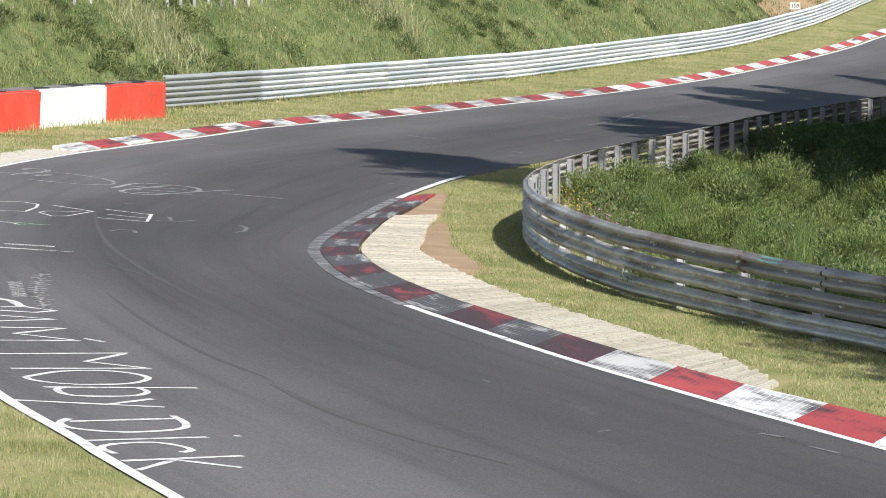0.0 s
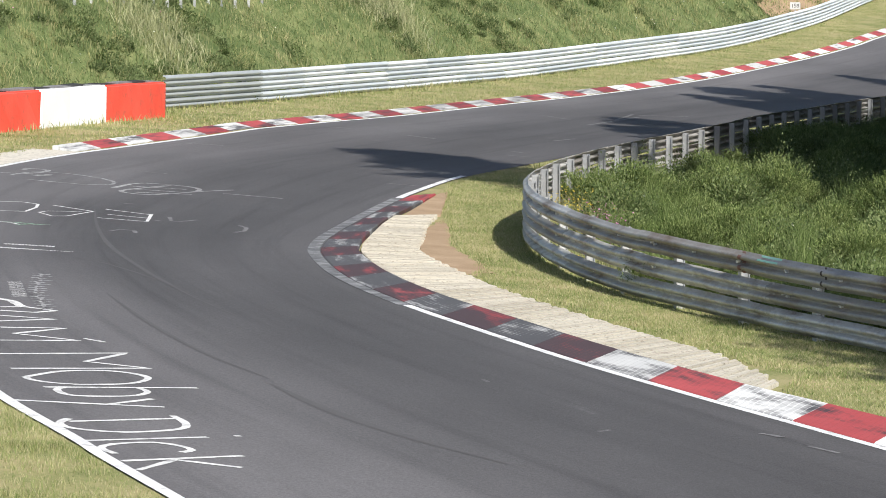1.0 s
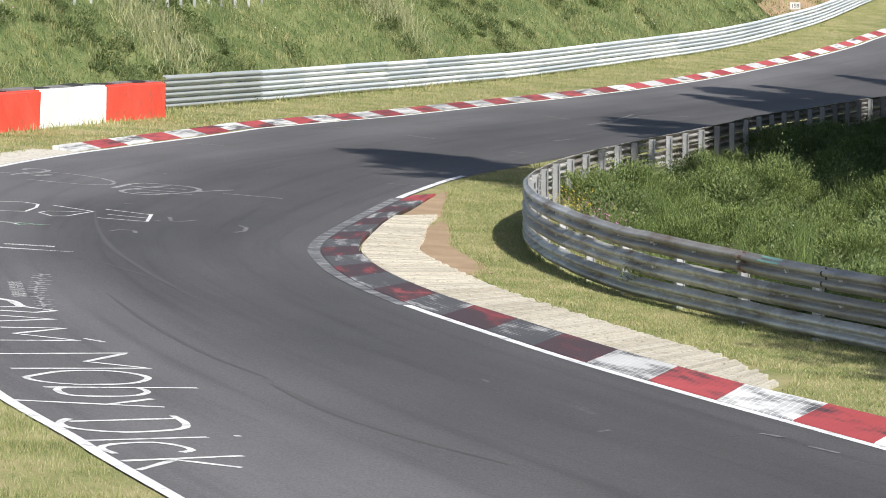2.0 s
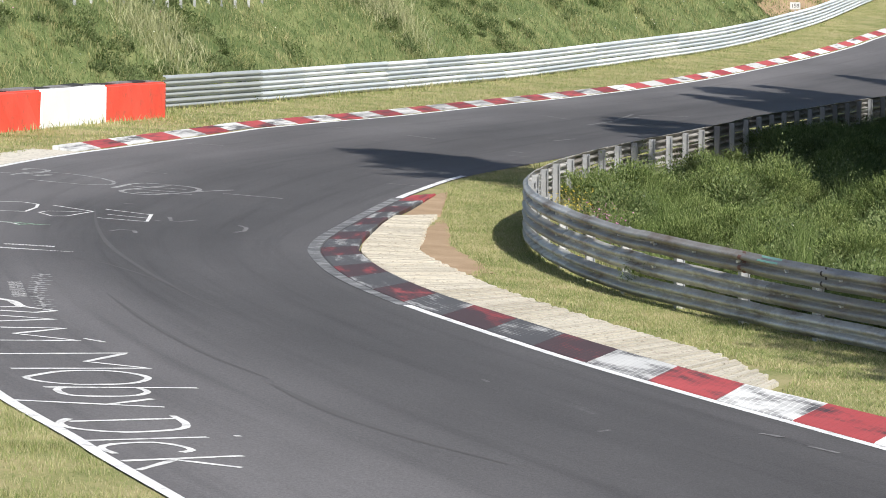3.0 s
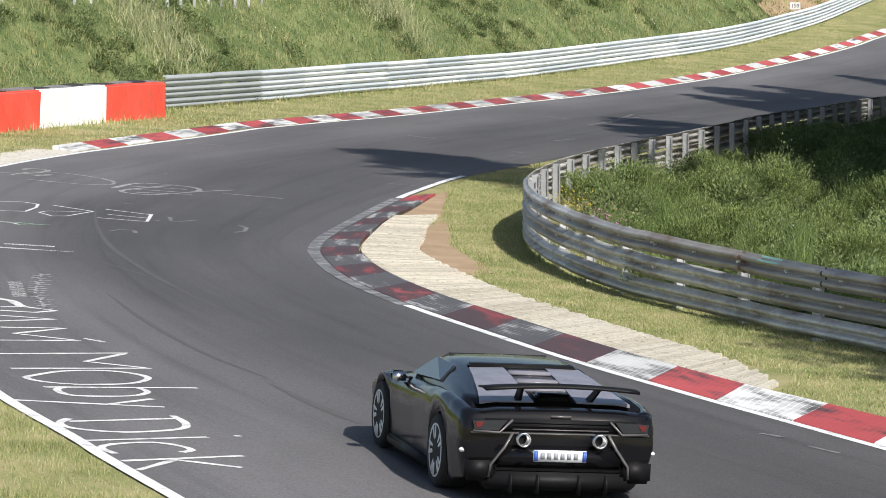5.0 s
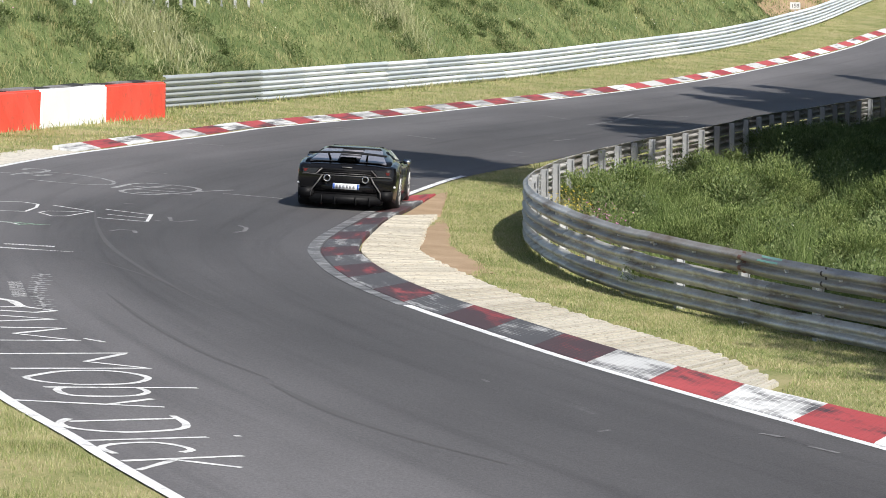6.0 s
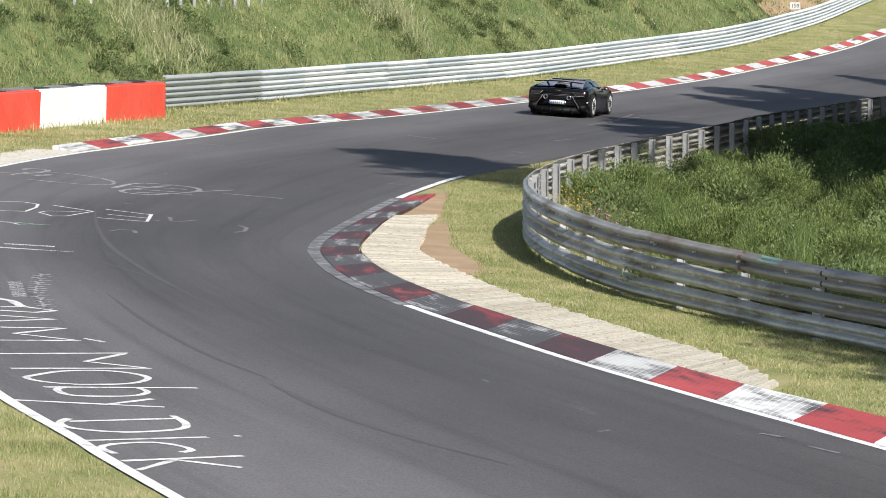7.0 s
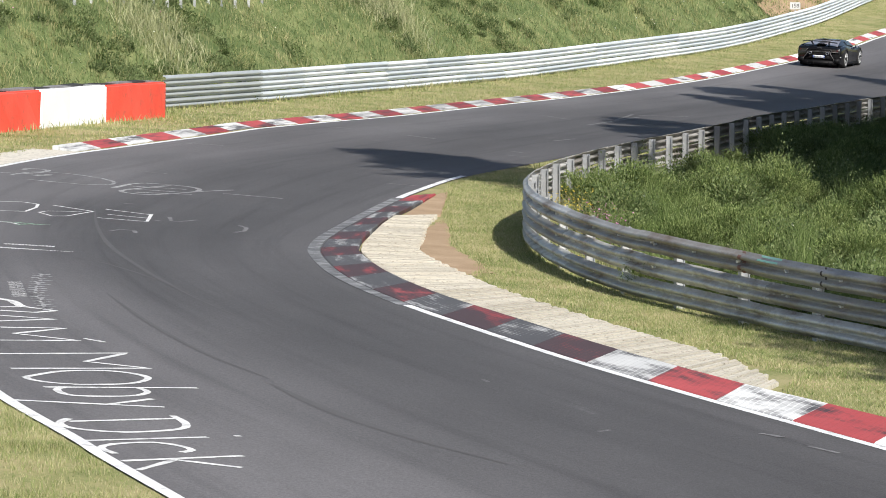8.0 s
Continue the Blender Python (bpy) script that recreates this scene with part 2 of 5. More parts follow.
RAIL_IN = curve([(12.6, 37.2), (9.0, 43.4), (7.2, 46.6), (5.92, 48.8), (4.83, 50.7), (3.46, 53.7), (2.71, 55.7), (1.99, 58.9), (1.58, 62.2), (1.5, 64.6), (1.58, 66.9), (1.8, 69.2), (2.46, 73.4), (3.9, 80.2), (5.6, 86.8),
                 (7.5, 93.9), (9.68, 102.09), (12.23, 110.77), (14.14, 116.93), (18.68, 129.68), (28.00, 155.14), (43.18, 198.12)], 0.25)
RAIL_OUT = curve([(-7.90, 103.57), (-6.44, 108.50), (-5.25, 112.30), (-3.36, 118.49), (-1.60, 123.55), (0.32, 129.03), (2.39, 134.45), (4.69, 141.31), (7.25, 149.02), (10.07, 156.91), (13.13, 165.90), (16.98, 179.42), (19.18, 187.41), (22.06, 199.11), (24.60, 209.10), (30.87, 230.82), (42.69, 270.37)], 0.5)


# ---- ground, road, lines ----
def build_ground():
    xs = [-1500, -700, -300, -150, -90, -60] + [-44 + 2 * i for i in range(60)] + [80, 110, 170, 320, 700, 1500]
    ys = [-1500, -700, -300, -150, -90, -60, -40] + [-28 + 2 * i for i in range(120)] + [220, 250, 300, 420, 800, 2000]
    v = [(x, y, ground_z(x, y) - 0.012) for y in ys for x in xs]
    w = len(xs)
    f = [(j * w + i, j * w + i + 1, (j + 1) * w + i + 1, (j + 1) * w + i) for j in range(len(ys) - 1) for i in range(w - 1)]
    tagged(mesh_ob("ground", v, f, M_SOIL), "dry summer grass ground beside the race track", "ground", kind="structure")
    n = 420
    road = strip("road", resample(ROAD_OUT, n), resample(ROAD_IN, n), M_ASPHALT, 0.0, 10)
    tagged(road, "worn grey asphalt race track with tyre marks", "road", kind="structure")


def paint(name, line, width, mat, lift, label, offset=0.0):
    a, b = shifted(line, offset), shifted(line, offset + width)
    return tagged(strip(name, a, b, mat, lift), label, "road marking", kind="structure")


build_ground()
LINE_IN = [p for p in ROAD_IN if 30 < p.y < 82.5]
M_LINE_WORN = surface("worn_line_paint", [(0.3, (0.22, 0.22, 0.22)), (0.6, (0.38, 0.38, 0.38))], 3.0, 0.6, bump=0.1, fine=40, dirt=((0.10, 0.098, 0.10), 2.6, 0.36, 0.58))
paint("line_apex", [p for p in LINE_IN if 51.8 < p.y < 74.2], 0.2, M_LINE_WORN, 0.006, "edge line at the apex, worn grey by tyres", 0.02)
LINE_IN_A, LINE_IN_B = [p for p in LINE_IN if p.y < 52], [p for p in LINE_IN if p.y > 74]
paint("line_exit", LINE_IN_B, 0.15, M_LINE, 0.006, "white edge line where the bend opens", 0.02)
paint("line_inner", LINE_IN_A, 0.15, M_LINE, 0.006, "white edge line along the inside kerb, scuffed grey by tyres", 0.02)
LINE_OUT = [p for p in ROAD_OUT if 8 < p.y < 206.1]
paint("line_outer", LINE_OUT, -0.15, M_LINE, 0.006, "white edge line along the outside of the bend", 0.0)

APRON = [p for p in ROAD_OUT if 66 < p.y < 83.6]
tagged(strip("concrete_apron", shifted(APRON, 1.15), shifted(APRON, 0.004), M_CONC, 0.008, 3), "pale concrete apron where the outside kerb begins", "pavement", kind="structure")

# ---- kerbs ----
RED, WHITE = ((0.36, 0.05, 0.055), (0.50, 0.09, 0.09)), ((0.60, 0.60, 0.59), (0.82, 0.82, 0.81))
M_KERB = [(kerb_paint("kerb_red_" + w, *RED, (0.060, 0.042, 0.045), lo, hi), kerb_paint("kerb_white_" + w, *WHITE, (0.066, 0.064, 0.067), lo, hi)) for w, lo, hi in (("clean", 0.54, 0.66), ("scuffed", 0.45, 0.6), ("blackened", 0.25, 0.46), ("rubbed", 0.34, 0.66))]


def kerb(name, road_pts, grass_pts, pitch, anchor, red_after, label, height, wear, growth=0.0):
    # match the two edges by the same share of each stretch between points
    a, b = [], []
    for i in range(len(road_pts) - 1):
        for k in range(12):
            a.append(spot(road_pts, i + k / 12)), b.append(spot(grass_pts, i + k / 12))
    a.append(Vector(road_pts[-1])), b.append(Vector(grass_pts[-1]))
    S = lengths(a)
    base = tagged(new(name), label, "kerb", kind="structure")
    at = S[min(range(len(a)), key=lambda j: (a[j] - Vector(anchor)).length)]
    edges = [(j, at + pitch * (j + growth * j * (j if j > 0 else -0.55 * j))) for j in range(-30, 60)]
    for (i, s0), (_, s1) in zip(edges, edges[1:]):
        if s0 < 0 or s1 > S[-1] or s1 < s0:
            continue
        s0, s1 = s0 + 0.004, s1 - 0.004
        v, f, uv, m = [], [], [], 7
        for k in range(m):
            s = s0 + (s1 - s0) * k / (m - 1)
            j = min(max(int(np.searchsorted(S, s)) - 1, 0), len(a) - 2)
            t = (s - S[j]) / (S[j + 1] - S[j])
            p, q = a[j].lerp(a[j + 1], t), b[j].lerp(b[j + 1], t)
            for e, z in ((0, -0.06), (0, 0.004), (0.04, 0.012), (0.5, height * 0.55), (0.96, height), (1, height - 0.01), (1, -0.06)):
                r = p.lerp(q, e)
                v.append((r.x, r.y, ground_z(r.x, r.y) + z))
                uv.append((e, s))
        for k in range(m - 1):
            f += [(k * 7 + j, (k + 1) * 7 + j, (k + 1) * 7 + j + 1, k * 7 + j + 1) for j in range(6)]
        f += [tuple(range(7)), tuple(range((m - 1) * 7 + 6, (m - 1) * 7 - 1, -1))]
        pair = M_KERB[wear(v[0][1])]
        ob = mesh_ob("kerb_block", v, f, pair[0] if (i % 2 == 0) == red_after else pair[1], base)
        uv_set(ob.data, uv)
    return base


def spot(P, u):
    i = min(int(u), len(P) - 2)
    t = u - i
    P = [Vector(p) for p in P]
    b, c = P[i], P[i + 1]
    a = P[i - 1] if i else 2 * b - c
    d = P[i + 2] if i + 2 < len(P) else 2 * c - b
    return 0.5 * (2 * b + (c - a) * t + (2 * a - 5 * b + 4 * c - d) * t * t + (3 * b - a - 3 * c + d) * t ** 3)


kerb("kerb_inner", KERB_ROAD, KERB_GRASS, 1.745, (3.95, 41.09), False, "red and white concrete kerb blackened by tyre rubber", 0.07, lambda y: 0 if y < 40 or y > 73 else 1 if y < 45.6 else 2)
FAR = [p for p in ROAD_OUT if 82.7 < p.y < 239.4]
FAR_A = [tuple(p) for p in shifted(FAR, 0.17)][::8]
FAR_B = [tuple(p) for p in shifted(FAR, 0.68)][::8]
kerb("kerb_outer", FAR_A, FAR_B, 1.86, (-1.52, 107.34), True, "red and white painted kerb on the outside of the bend", 0.11, lambda y: 3 if 104.8 < y < 131.3 else 1 if y < 104.8 else 0, 0.004)


# ---- concrete run-off behind the inside kerb, bare patch ----
def build_runoff():
    a = [(3.85, 43.7), (2.3, 47.2), (1.05, 50.5), (0.0, 53.45), (-0.8, 56.5), (-1.28, 59.6), (-1.36, 61.4), (-1.28, 63.4), (-1.1, 66.5), (-0.9, 68.7)]
    b = [(4.45, 45.6), (3.1, 48.6), (1.85, 52.0), (0.95, 54.7), (0.35, 57.2), (-0.2, 59.8), (-0.4, 61.6), (-0.36, 63.5), (-0.28, 66.6), (-0.1, 69.5)]
    base = tagged(new("concrete_strip"), "pale ribbed concrete run-off strip behind the kerb", "pavement", kind="structure")
    n = 290
    for i in range(n):
        u0, u1 = (i + 0.16) / n * 9, (i + 0.84) / n * 9
        e = 0.025 * math.sin(i * 0.9) + 0.02 * math.sin(i * 7.1)
        c = [spot(a, u0), spot(b, u0), spot(b, u1), spot(a, u1)]
        e += 0.55 * max(0.0, 1 - i / 22) ** 1.3 + (0.06 * math.sin(i * 4.3) if i < 26 else 0.0)
        c[1] = c[1].lerp(c[0], e)
        c[2] = c[2].lerp(c[3], e)
        prism("concrete_rib", c, -0.08, 0.045 + 0.004 * math.sin(i * 3.7) + 0.004 * math.sin(i * 9.1), M_RIB, base, 0.012)
    # the bare earth beside it
    edge = curve([(-0.25, 66.8), (0.0, 68.6), (0.12, 66.0), (0.1, 63.4), (0.38, 61.0), (0.62, 59.3), (0.7, 57.8), (0.27, 57.0), (-0.15, 59.6), (-0.42, 61.6), (-0.4, 63.5), (-0.25, 66.8)], 0.25)
    v = [(0.0, 62.0, ground_z(0, 62) + 0.01)]
    for i, p in enumerate(edge[:-1]):
        w = 1 + 0.12 * math.sin(i * 2.3) + 0.08 * math.sin(i * 5.1)
        x, y = 0.0 + (p.x - 0.0) * w, 62 + (p.y - 62) * (1 + 0.04 * math.sin(i * 3.1))
        v.append((x, y, ground_z(x, y) + 0.004))
    k = len(v) - 1
    f = [(0, 1 + i, 1 + (i + 1) % k) for i in range(k)]
    tagged(mesh_ob("bare_patch", v, f, M_DIRT), "bare trampled earth between concrete strip and grass", "bare earth", kind="structure")
    c = [Vector((-0.75, 69.0)), Vector((-0.05, 69.6)), Vector((0.1, 76.3)), Vector((-0.1, 75.6))]
    tagged(prism("bare_verge", c, -0.05, 0.03, M_DIRT, None, 0.01), "worn bare earth behind the kerb's end", "bare earth", kind="structure")


build_runoff()

# ---- crash barriers ----
M_STEEL = surface("galvanised_steel", [(0.25, (0.34, 0.33, 0.31)), (0.5, (0.52, 0.51, 0.49)), (0.75, (0.74, 0.73, 0.71))], 2.6, 0.5, metal=0.3, bump=0.15, fine=24, stretch=(1, 1, 1.6), by="object", dirt=((0.20, 0.155, 0.12), 1.3, 0.45, 0.68))
# outer barrier: first two spans duller grey, the rest paler and bluer
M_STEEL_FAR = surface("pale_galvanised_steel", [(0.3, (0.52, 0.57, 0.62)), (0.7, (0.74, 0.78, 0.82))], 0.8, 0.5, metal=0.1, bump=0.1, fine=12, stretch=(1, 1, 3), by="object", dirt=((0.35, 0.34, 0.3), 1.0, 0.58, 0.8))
M_STEEL_DULL = surface("dull_steel", [(0.3, (0.34, 0.38, 0.40)), (0.7, (0.46, 0.49, 0.50))], 1.0, 0.6, metal=0.2, bump=0.1, fine=12)
M_POST = surface("post_steel", [(0.3, (0.32, 0.33, 0.34)), (0.7, (0.56, 0.57, 0.57))], 1.5, 0.55, metal=0.25, bump=0.15, fine=15, by="object", dirt=((0.24, 0.2, 0.16), 2.0, 0.55, 0.8))
BEAM = [(0.0, 0.0), (0.03, 0.006), (0.048, 0.07), (0.07, 0.09), (0.098, 0.09), (0.118, 0.07), (0.136, 0.006), (0.155, 0.0), (0.174, 0.006), (0.192, 0.07), (0.212, 0.09), (0.24, 0.09), (0.262, 0.07), (0.28, 0.006), (0.31, 0.0)]


def beam(name, line, s0, s1, z, side, mat, parent, S, step=0.5, dent=0.0):
    """A pressed steel rail with two ridges, between s0 and s1 along the line; the ridges stand out to that side."""
    n = max(2, int((s1 - s0) / step) + 1)
    v, f, w = [], [], len(BEAM) * 2
    for i in range(n):
        p, t = along(line, s0 + (s1 - s0) * i / (n - 1), S)
        o = Vector((-t.y, t.x)) * side
        g = ground_z(p.x, p.y) + z
        if dent:
            p = p + o * dent * (noise.noise((p.x * 0.9, p.y * 0.9, z * 5)) + 0.4 * noise.noise((p.x * 3, p.y * 3, z * 7)))
            g += 0.5 * dent * noise.noise((p.x * 1.1, p.y * 1.1, z * 5 + 9))
        for h, d in BEAM:
            v.append((p.x + o.x * d, p.y + o.y * d, g + h))
        for h, d in reversed(BEAM):
            v.append((p.x + o.x * (d - 0.006), p.y + o.y * (d - 0.006), g + h))
    for i in range(n - 1):
        for k in range(w):
            j = (k + 1) % w
            f.append((i * w + k, i * w + j, (i + 1) * w + j, (i + 1) * w + k))
    v += v[:w] + v[(n - 1) * w:n * w]
    f += [tuple(range(n * w, n * w + w)), tuple(range(n * w + 2 * w - 1, n * w + w - 1, -1))]
    return mesh_ob(name, v, f, mat, parent, True)


def post_mesh(height):
    """A rolled I-shaped post, standing 0.3 m in the ground."""
    out = [(-0.05, -0.07), (0.05, -0.07), (0.05, -0.058), (0.005, -0.058), (0.005, 0.058), (0.05, 0.058), (0.05, 0.07), (-0.05, 0.07), (-0.05, 0.058), (-0.005, 0.058), (-0.005, -0.058), (-0.05, -0.058)]
    v = [(x, y, z) for z in (-0.3, height) for x, y in out]
    n = len(out)
    f = [(k, (k + 1) % n, n + (k + 1) % n, n + k) for k in range(n)] + [(0, 1, 2, 3, 10, 11), (4, 5, 6, 7, 8, 9)]
    f += [(n, n + 1, n + 2, n + 3, n + 10, n + 11), (n + 4, n + 5, n + 6, n + 7, n + 8, n + 9), (n + 3, n + 4, n + 9, n + 10)]
    me = bpy.data.meshes.new("post")
    me.from_pydata(v, [], f)
    me.materials.append(M_POST)
    return me


def barrier(name, line, side, levels, label, mats, post_every, height, span=4.0, dent=0.0):
    S = lengths(line)
    base = tagged(new(name), label, "crash barrier", kind="structure")
    s, i = 0.0, 0
    while s < S[-1] - 0.5:
        e = min(s + span, S[-1])
        for z in levels:
            m = mats(i)
            beam("rail", line, s + 0.003, e + 0.12 if e < S[-1] else e, z + 0.006 * math.sin(i * 2.1 + z * 9), side, m, base, S, 0.5 if not dent else 0.25, dent)
        s, i = e, i + 1
    me = post_mesh(height)
    s = 1.0
    while s < S[-1]:
        p, t = along(line, s, S)
        o = Vector((-t.y, t.x)) * side * -0.085
        ob = new("post", me)
        ob.parent = base
        ob.matrix_basis = pose(p.x + o.x, p.y + o.y, ground_z(p.x, p.y), 0, 1.5 * math.sin(s * 3), math.degrees(math.atan2(t.y, t.x)))
        s += post_every
    return base


INNER = barrier("barrier_inner", RAIL_IN, 1, (0.04, 0.39, 0.74), "triple-rail galvanised crash barrier, stained and dented, round the inside of the bend", lambda i: M_STEEL, 2.0, 1.02, 4.0, 0.02)
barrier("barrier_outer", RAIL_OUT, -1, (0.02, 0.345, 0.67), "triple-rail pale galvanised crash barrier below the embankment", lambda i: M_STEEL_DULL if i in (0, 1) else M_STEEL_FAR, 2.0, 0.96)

M_SLOT_LIGHT = surface("slot_light", [(0.3, (0.6, 0.6, 0.6)), (0.7, (0.8, 0.8, 0.8))], 3.0, 0.5, bump=0.0)
M_TEAL = surface("teal_spray_paint", [(0.3, (0.22, 0.5, 0.42)), (0.7, (0.4, 0.68, 0.58))], 5.0, 0.6, bump=0.0)
M_RUST = surface("rust_red_paint", [(0.3, (0.16, 0.09, 0.07)), (0.7, (0.28, 0.14, 0.11))], 9.0, 0.8, bump=0.1)
M_GRAFFITI = surface("dark_spray_paint", [(0.3, (0.03, 0.028, 0.03)), (0.7, (0.08, 0.06, 0.05))], 9.0, 0.7, bump=0.0)


def barrier_marks():
    """Pale studs that stand in for dots of light in the rails' slots, and the spray paint and rust on the top rail."""
    line = shifted(RAIL_IN, 0.004)
    S = lengths(line)
    me = bpy.data.meshes.new("bolt")
    me.from_pydata([(0.022 * math.cos(k * math.pi / 3), 0.0, 0.022 * math.sin(k * math.pi / 3)) for k in range(6)] + [(0.017 * math.cos(k * math.pi / 3), -0.05, 0.017 * math.sin(k * math.pi / 3)) for k in range(6)],
                   [], [(6, 7, 8, 9, 10, 11)] + [(k, (k + 1) % 6, 6 + (k + 1) % 6, 6 + k) for k in range(6)])
    me.materials.append(M_SLOT_LIGHT)
    s = 9.0
    while s < 32:
        for z in (0.06, 0.4, 0.74):
            for ds, dz in ((-0.03, 0.15), (0.03, 0.17)) if random.random() < 0.8 else ((0.0, 0.16),):
                p, t = along(line, s + ds + random.uniform(-0.05, 0.05), S)
                o = Vector((-t.y, t.x))
                ob = new("bolt", me)
                ob.parent = INNER
                ob.matrix_basis = pose(p.x + o.x * 0.002, p.y + o.y * 0.002, ground_z(p.x, p.y) + z + dz, 0, 0, math.degrees(math.atan2(-t.y, -t.x)))
        s += 1.33
    for y0, y1, mat in ((51.3, 50.8, M_TEAL), (51.8, 51.72, M_RUST), (49.9, 49.87, M_GRAFFITI)):
        a, b = [S[min(range(len(line)), key=lambda k: abs(line[k].y - y))] for y in (y0, y1)]
        top = beam("spray_mark", line, min(a, b), min(a, b) + abs(y0 - y1) * 1.1, 0.74, 1, mat, INNER, S, 0.2, 0.02)
        if mat is M_TEAL:
            for v in top.data.vertices:
                p = v.co.z - ground_z(v.co.x, v.co.y)
                v.co.z = max(v.co.z, ground_z(v.co.x, v.co.y) + 0.97)


barrier_marks()

# ---- red and white barrier blocks ----
M_BLOCK_RED = surface("red_plastic", [(0.3, (0.78, 0.075, 0.05)), (0.7, (0.9, 0.12, 0.08))], 1.5, 0.45, bump=0.1, fine=15, dirt=((0.50, 0.10, 0.07), 2.6, 0.54, 0.72))
M_BLOCK_WHITE = surface("white_plastic", [(0.3, (0.80, 0.815, 0.84)), (0.7, (0.87, 0.88, 0.90))], 1.5, 0.45, bump=0.1, fine=15, dirt=((0.45, 0.45, 0.44), 3.2, 0.64, 0.76))
M_RUBBER = surface("rubber", [(0.3, (0.02, 0.02, 0.02)), (0.7, (0.05, 0.05, 0.05))], 3.0, 0.8, bump=0.2, fine=30)
M_BELT = surface("grey_belt", [(0.3, (0.13, 0.13, 0.13)), (0.7, (0.30, 0.30, 0.30))], 2.0, 0.7, bump=0.2, fine=20)


def safety_block(p, q, mat, label):
    d = q - p
    L, W, Ht = d.length - 0.02, 0.55, 0.97
    base = tagged(new("barrier_block"), label, "barrier block", group="red and white barrier blocks")
    bm = bmesh.new()
    bmesh.ops.create_cube(bm, size=1, matrix=Matrix.Translation((L / 2, W / 2, Ht / 2 - 0.03)) @ Matrix.Diagonal((L, W, Ht + 0.06, 1)))
    bmesh.ops.bevel(bm, geom=bm.edges[:], offset=0.05, segments=3, affect="EDGES")
    bmesh.ops.subdivide_edges(bm, edges=[e for e in bm.edges if e.calc_length() > 1.0], cuts=6, use_grid_fill=True)
    for v in bm.verts:
        v.co.y += 0.025 * math.sin(v.co.x * 2.1 + v.co.z * 3) + 0.03 * noise.noise((v.co.x * 1.3, v.co.z * 2, L * 5))
        v.co.z += 0.02 * noise.noise((v.co.x * 0.9, L * 3, 2)) * (v.co.z > 0.5)
    me = bpy.data.meshes.new("block_body")
    bm.to_mesh(me)
    bm.free()
    me.materials.append(mat)
    ob = new("block_body", me)
    ob.parent = base
    # belt lying along the top edge behind
    for k in range(4):
        a, e = 0.05 + L * (0.24 * k + 0.03 * math.sin(k * 5 + L)), 0.03 * math.sin(k * 3.1 + L * 2)
        v = [(x, y + e, z + t) for x, t in ((a, 0.0), (a + L * 0.24, 0.02 * math.sin(k * 2.3 + L))) for y, z in ((0.16, Ht - 0.03), (0.5, Ht - 0.03), (0.5, Ht + 0.05), (0.16, Ht + 0.035))]
        f = [(0, 1, 2, 3), (7, 6, 5, 4), (0, 4, 5, 1), (1, 5, 6, 2), (2, 6, 7, 3), (3, 7, 4, 0)]
        mesh_ob("top_belt", v, f, M_BELT if k % 2 else M_RUBBER, base)
    slope = math.degrees(math.atan2(ground_z(q.x, q.y) - ground_z(p.x, p.y), L))
    base.matrix_basis = pose(p.x, p.y, ground_z(p.x, p.y), 0, -slope, math.degrees(math.atan2(d.y, d.x)))
    return base


BLOCKS = [Vector((-13.4, 80.4)), Vector((-11.75, 85.3)), Vector((-10.02, 91.5)), Vector((-8.72, 95.2)), Vector((-7.5, 99.4))]
for k in range(4):
    red = k % 2 == 1
    safety_block(BLOCKS[k], BLOCKS[k + 1], M_BLOCK_RED if red else M_BLOCK_WHITE, ("bright red" if red else "white") + " plastic crash barrier block standing on dry grass")


# ---- embankment behind the outer barrier ----
M_BANK = surface("overgrown_bank", [(0.32, (0.07, 0.105, 0.04)), (0.5, (0.15, 0.19, 0.075)), (0.68, (0.27, 0.28, 0.13))], 1.1, 0.95, bump=0.8, fine=12, spec=0.1)
BANK_PROFILE = [(0.3, -0.05), (0.8, 0.15), (1.6, 0.7), (3.0, 1.8), (5.0, 3.2), (7.0, 4.2), (10, 5.0), (16, 5.8), (30, 6.3), (60, 5.0)]
BANK_LINE = curve([(-22, 60), (-17, 78), (-12, 91.5), (-8.48, 102.98), (-5.25, 112.30), (-1.60, 123.55), (2.39, 134.45), (7.25, 149.02), (13.13, 165.90), (19.18, 187.41), (24.60, 209.10), (30.87, 230.82), (42.69, 270.37), (71.12, 355.61)], 1.0)


def bank_point(i, o):
    p = shifted_bank(i, o)
    h = np.interp(o, [a for a, _ in BANK_PROFILE], [b for _, b in BANK_PROFILE])
    return Vector((p.x, p.y, ground_z(p.x, p.y) + h + (0.45 * noise.noise((p.x * 0.3, p.y * 0.3, 0)) + 0.25 * noise.noise((p.x * 0.9, p.y * 0.9, 4))) * min(1, o / 1.6)))


BANK_T = [(BANK_LINE[min(i + 3, len(BANK_LINE) - 1)] - BANK_LINE[max(i - 3, 0)]).normalized() for i in range(len(BANK_LINE))]


def shifted_bank(i, o):
    i = min(max(i, 0), len(BANK_LINE) - 1.001)
    k, t = int(i), i - int(i)
    p = BANK_LINE[k].lerp(BANK_LINE[k + 1], t)
    d = BANK_T[k].lerp(BANK_T[k + 1], t).normalized()
    return p + Vector((-d.y, d.x)) * o


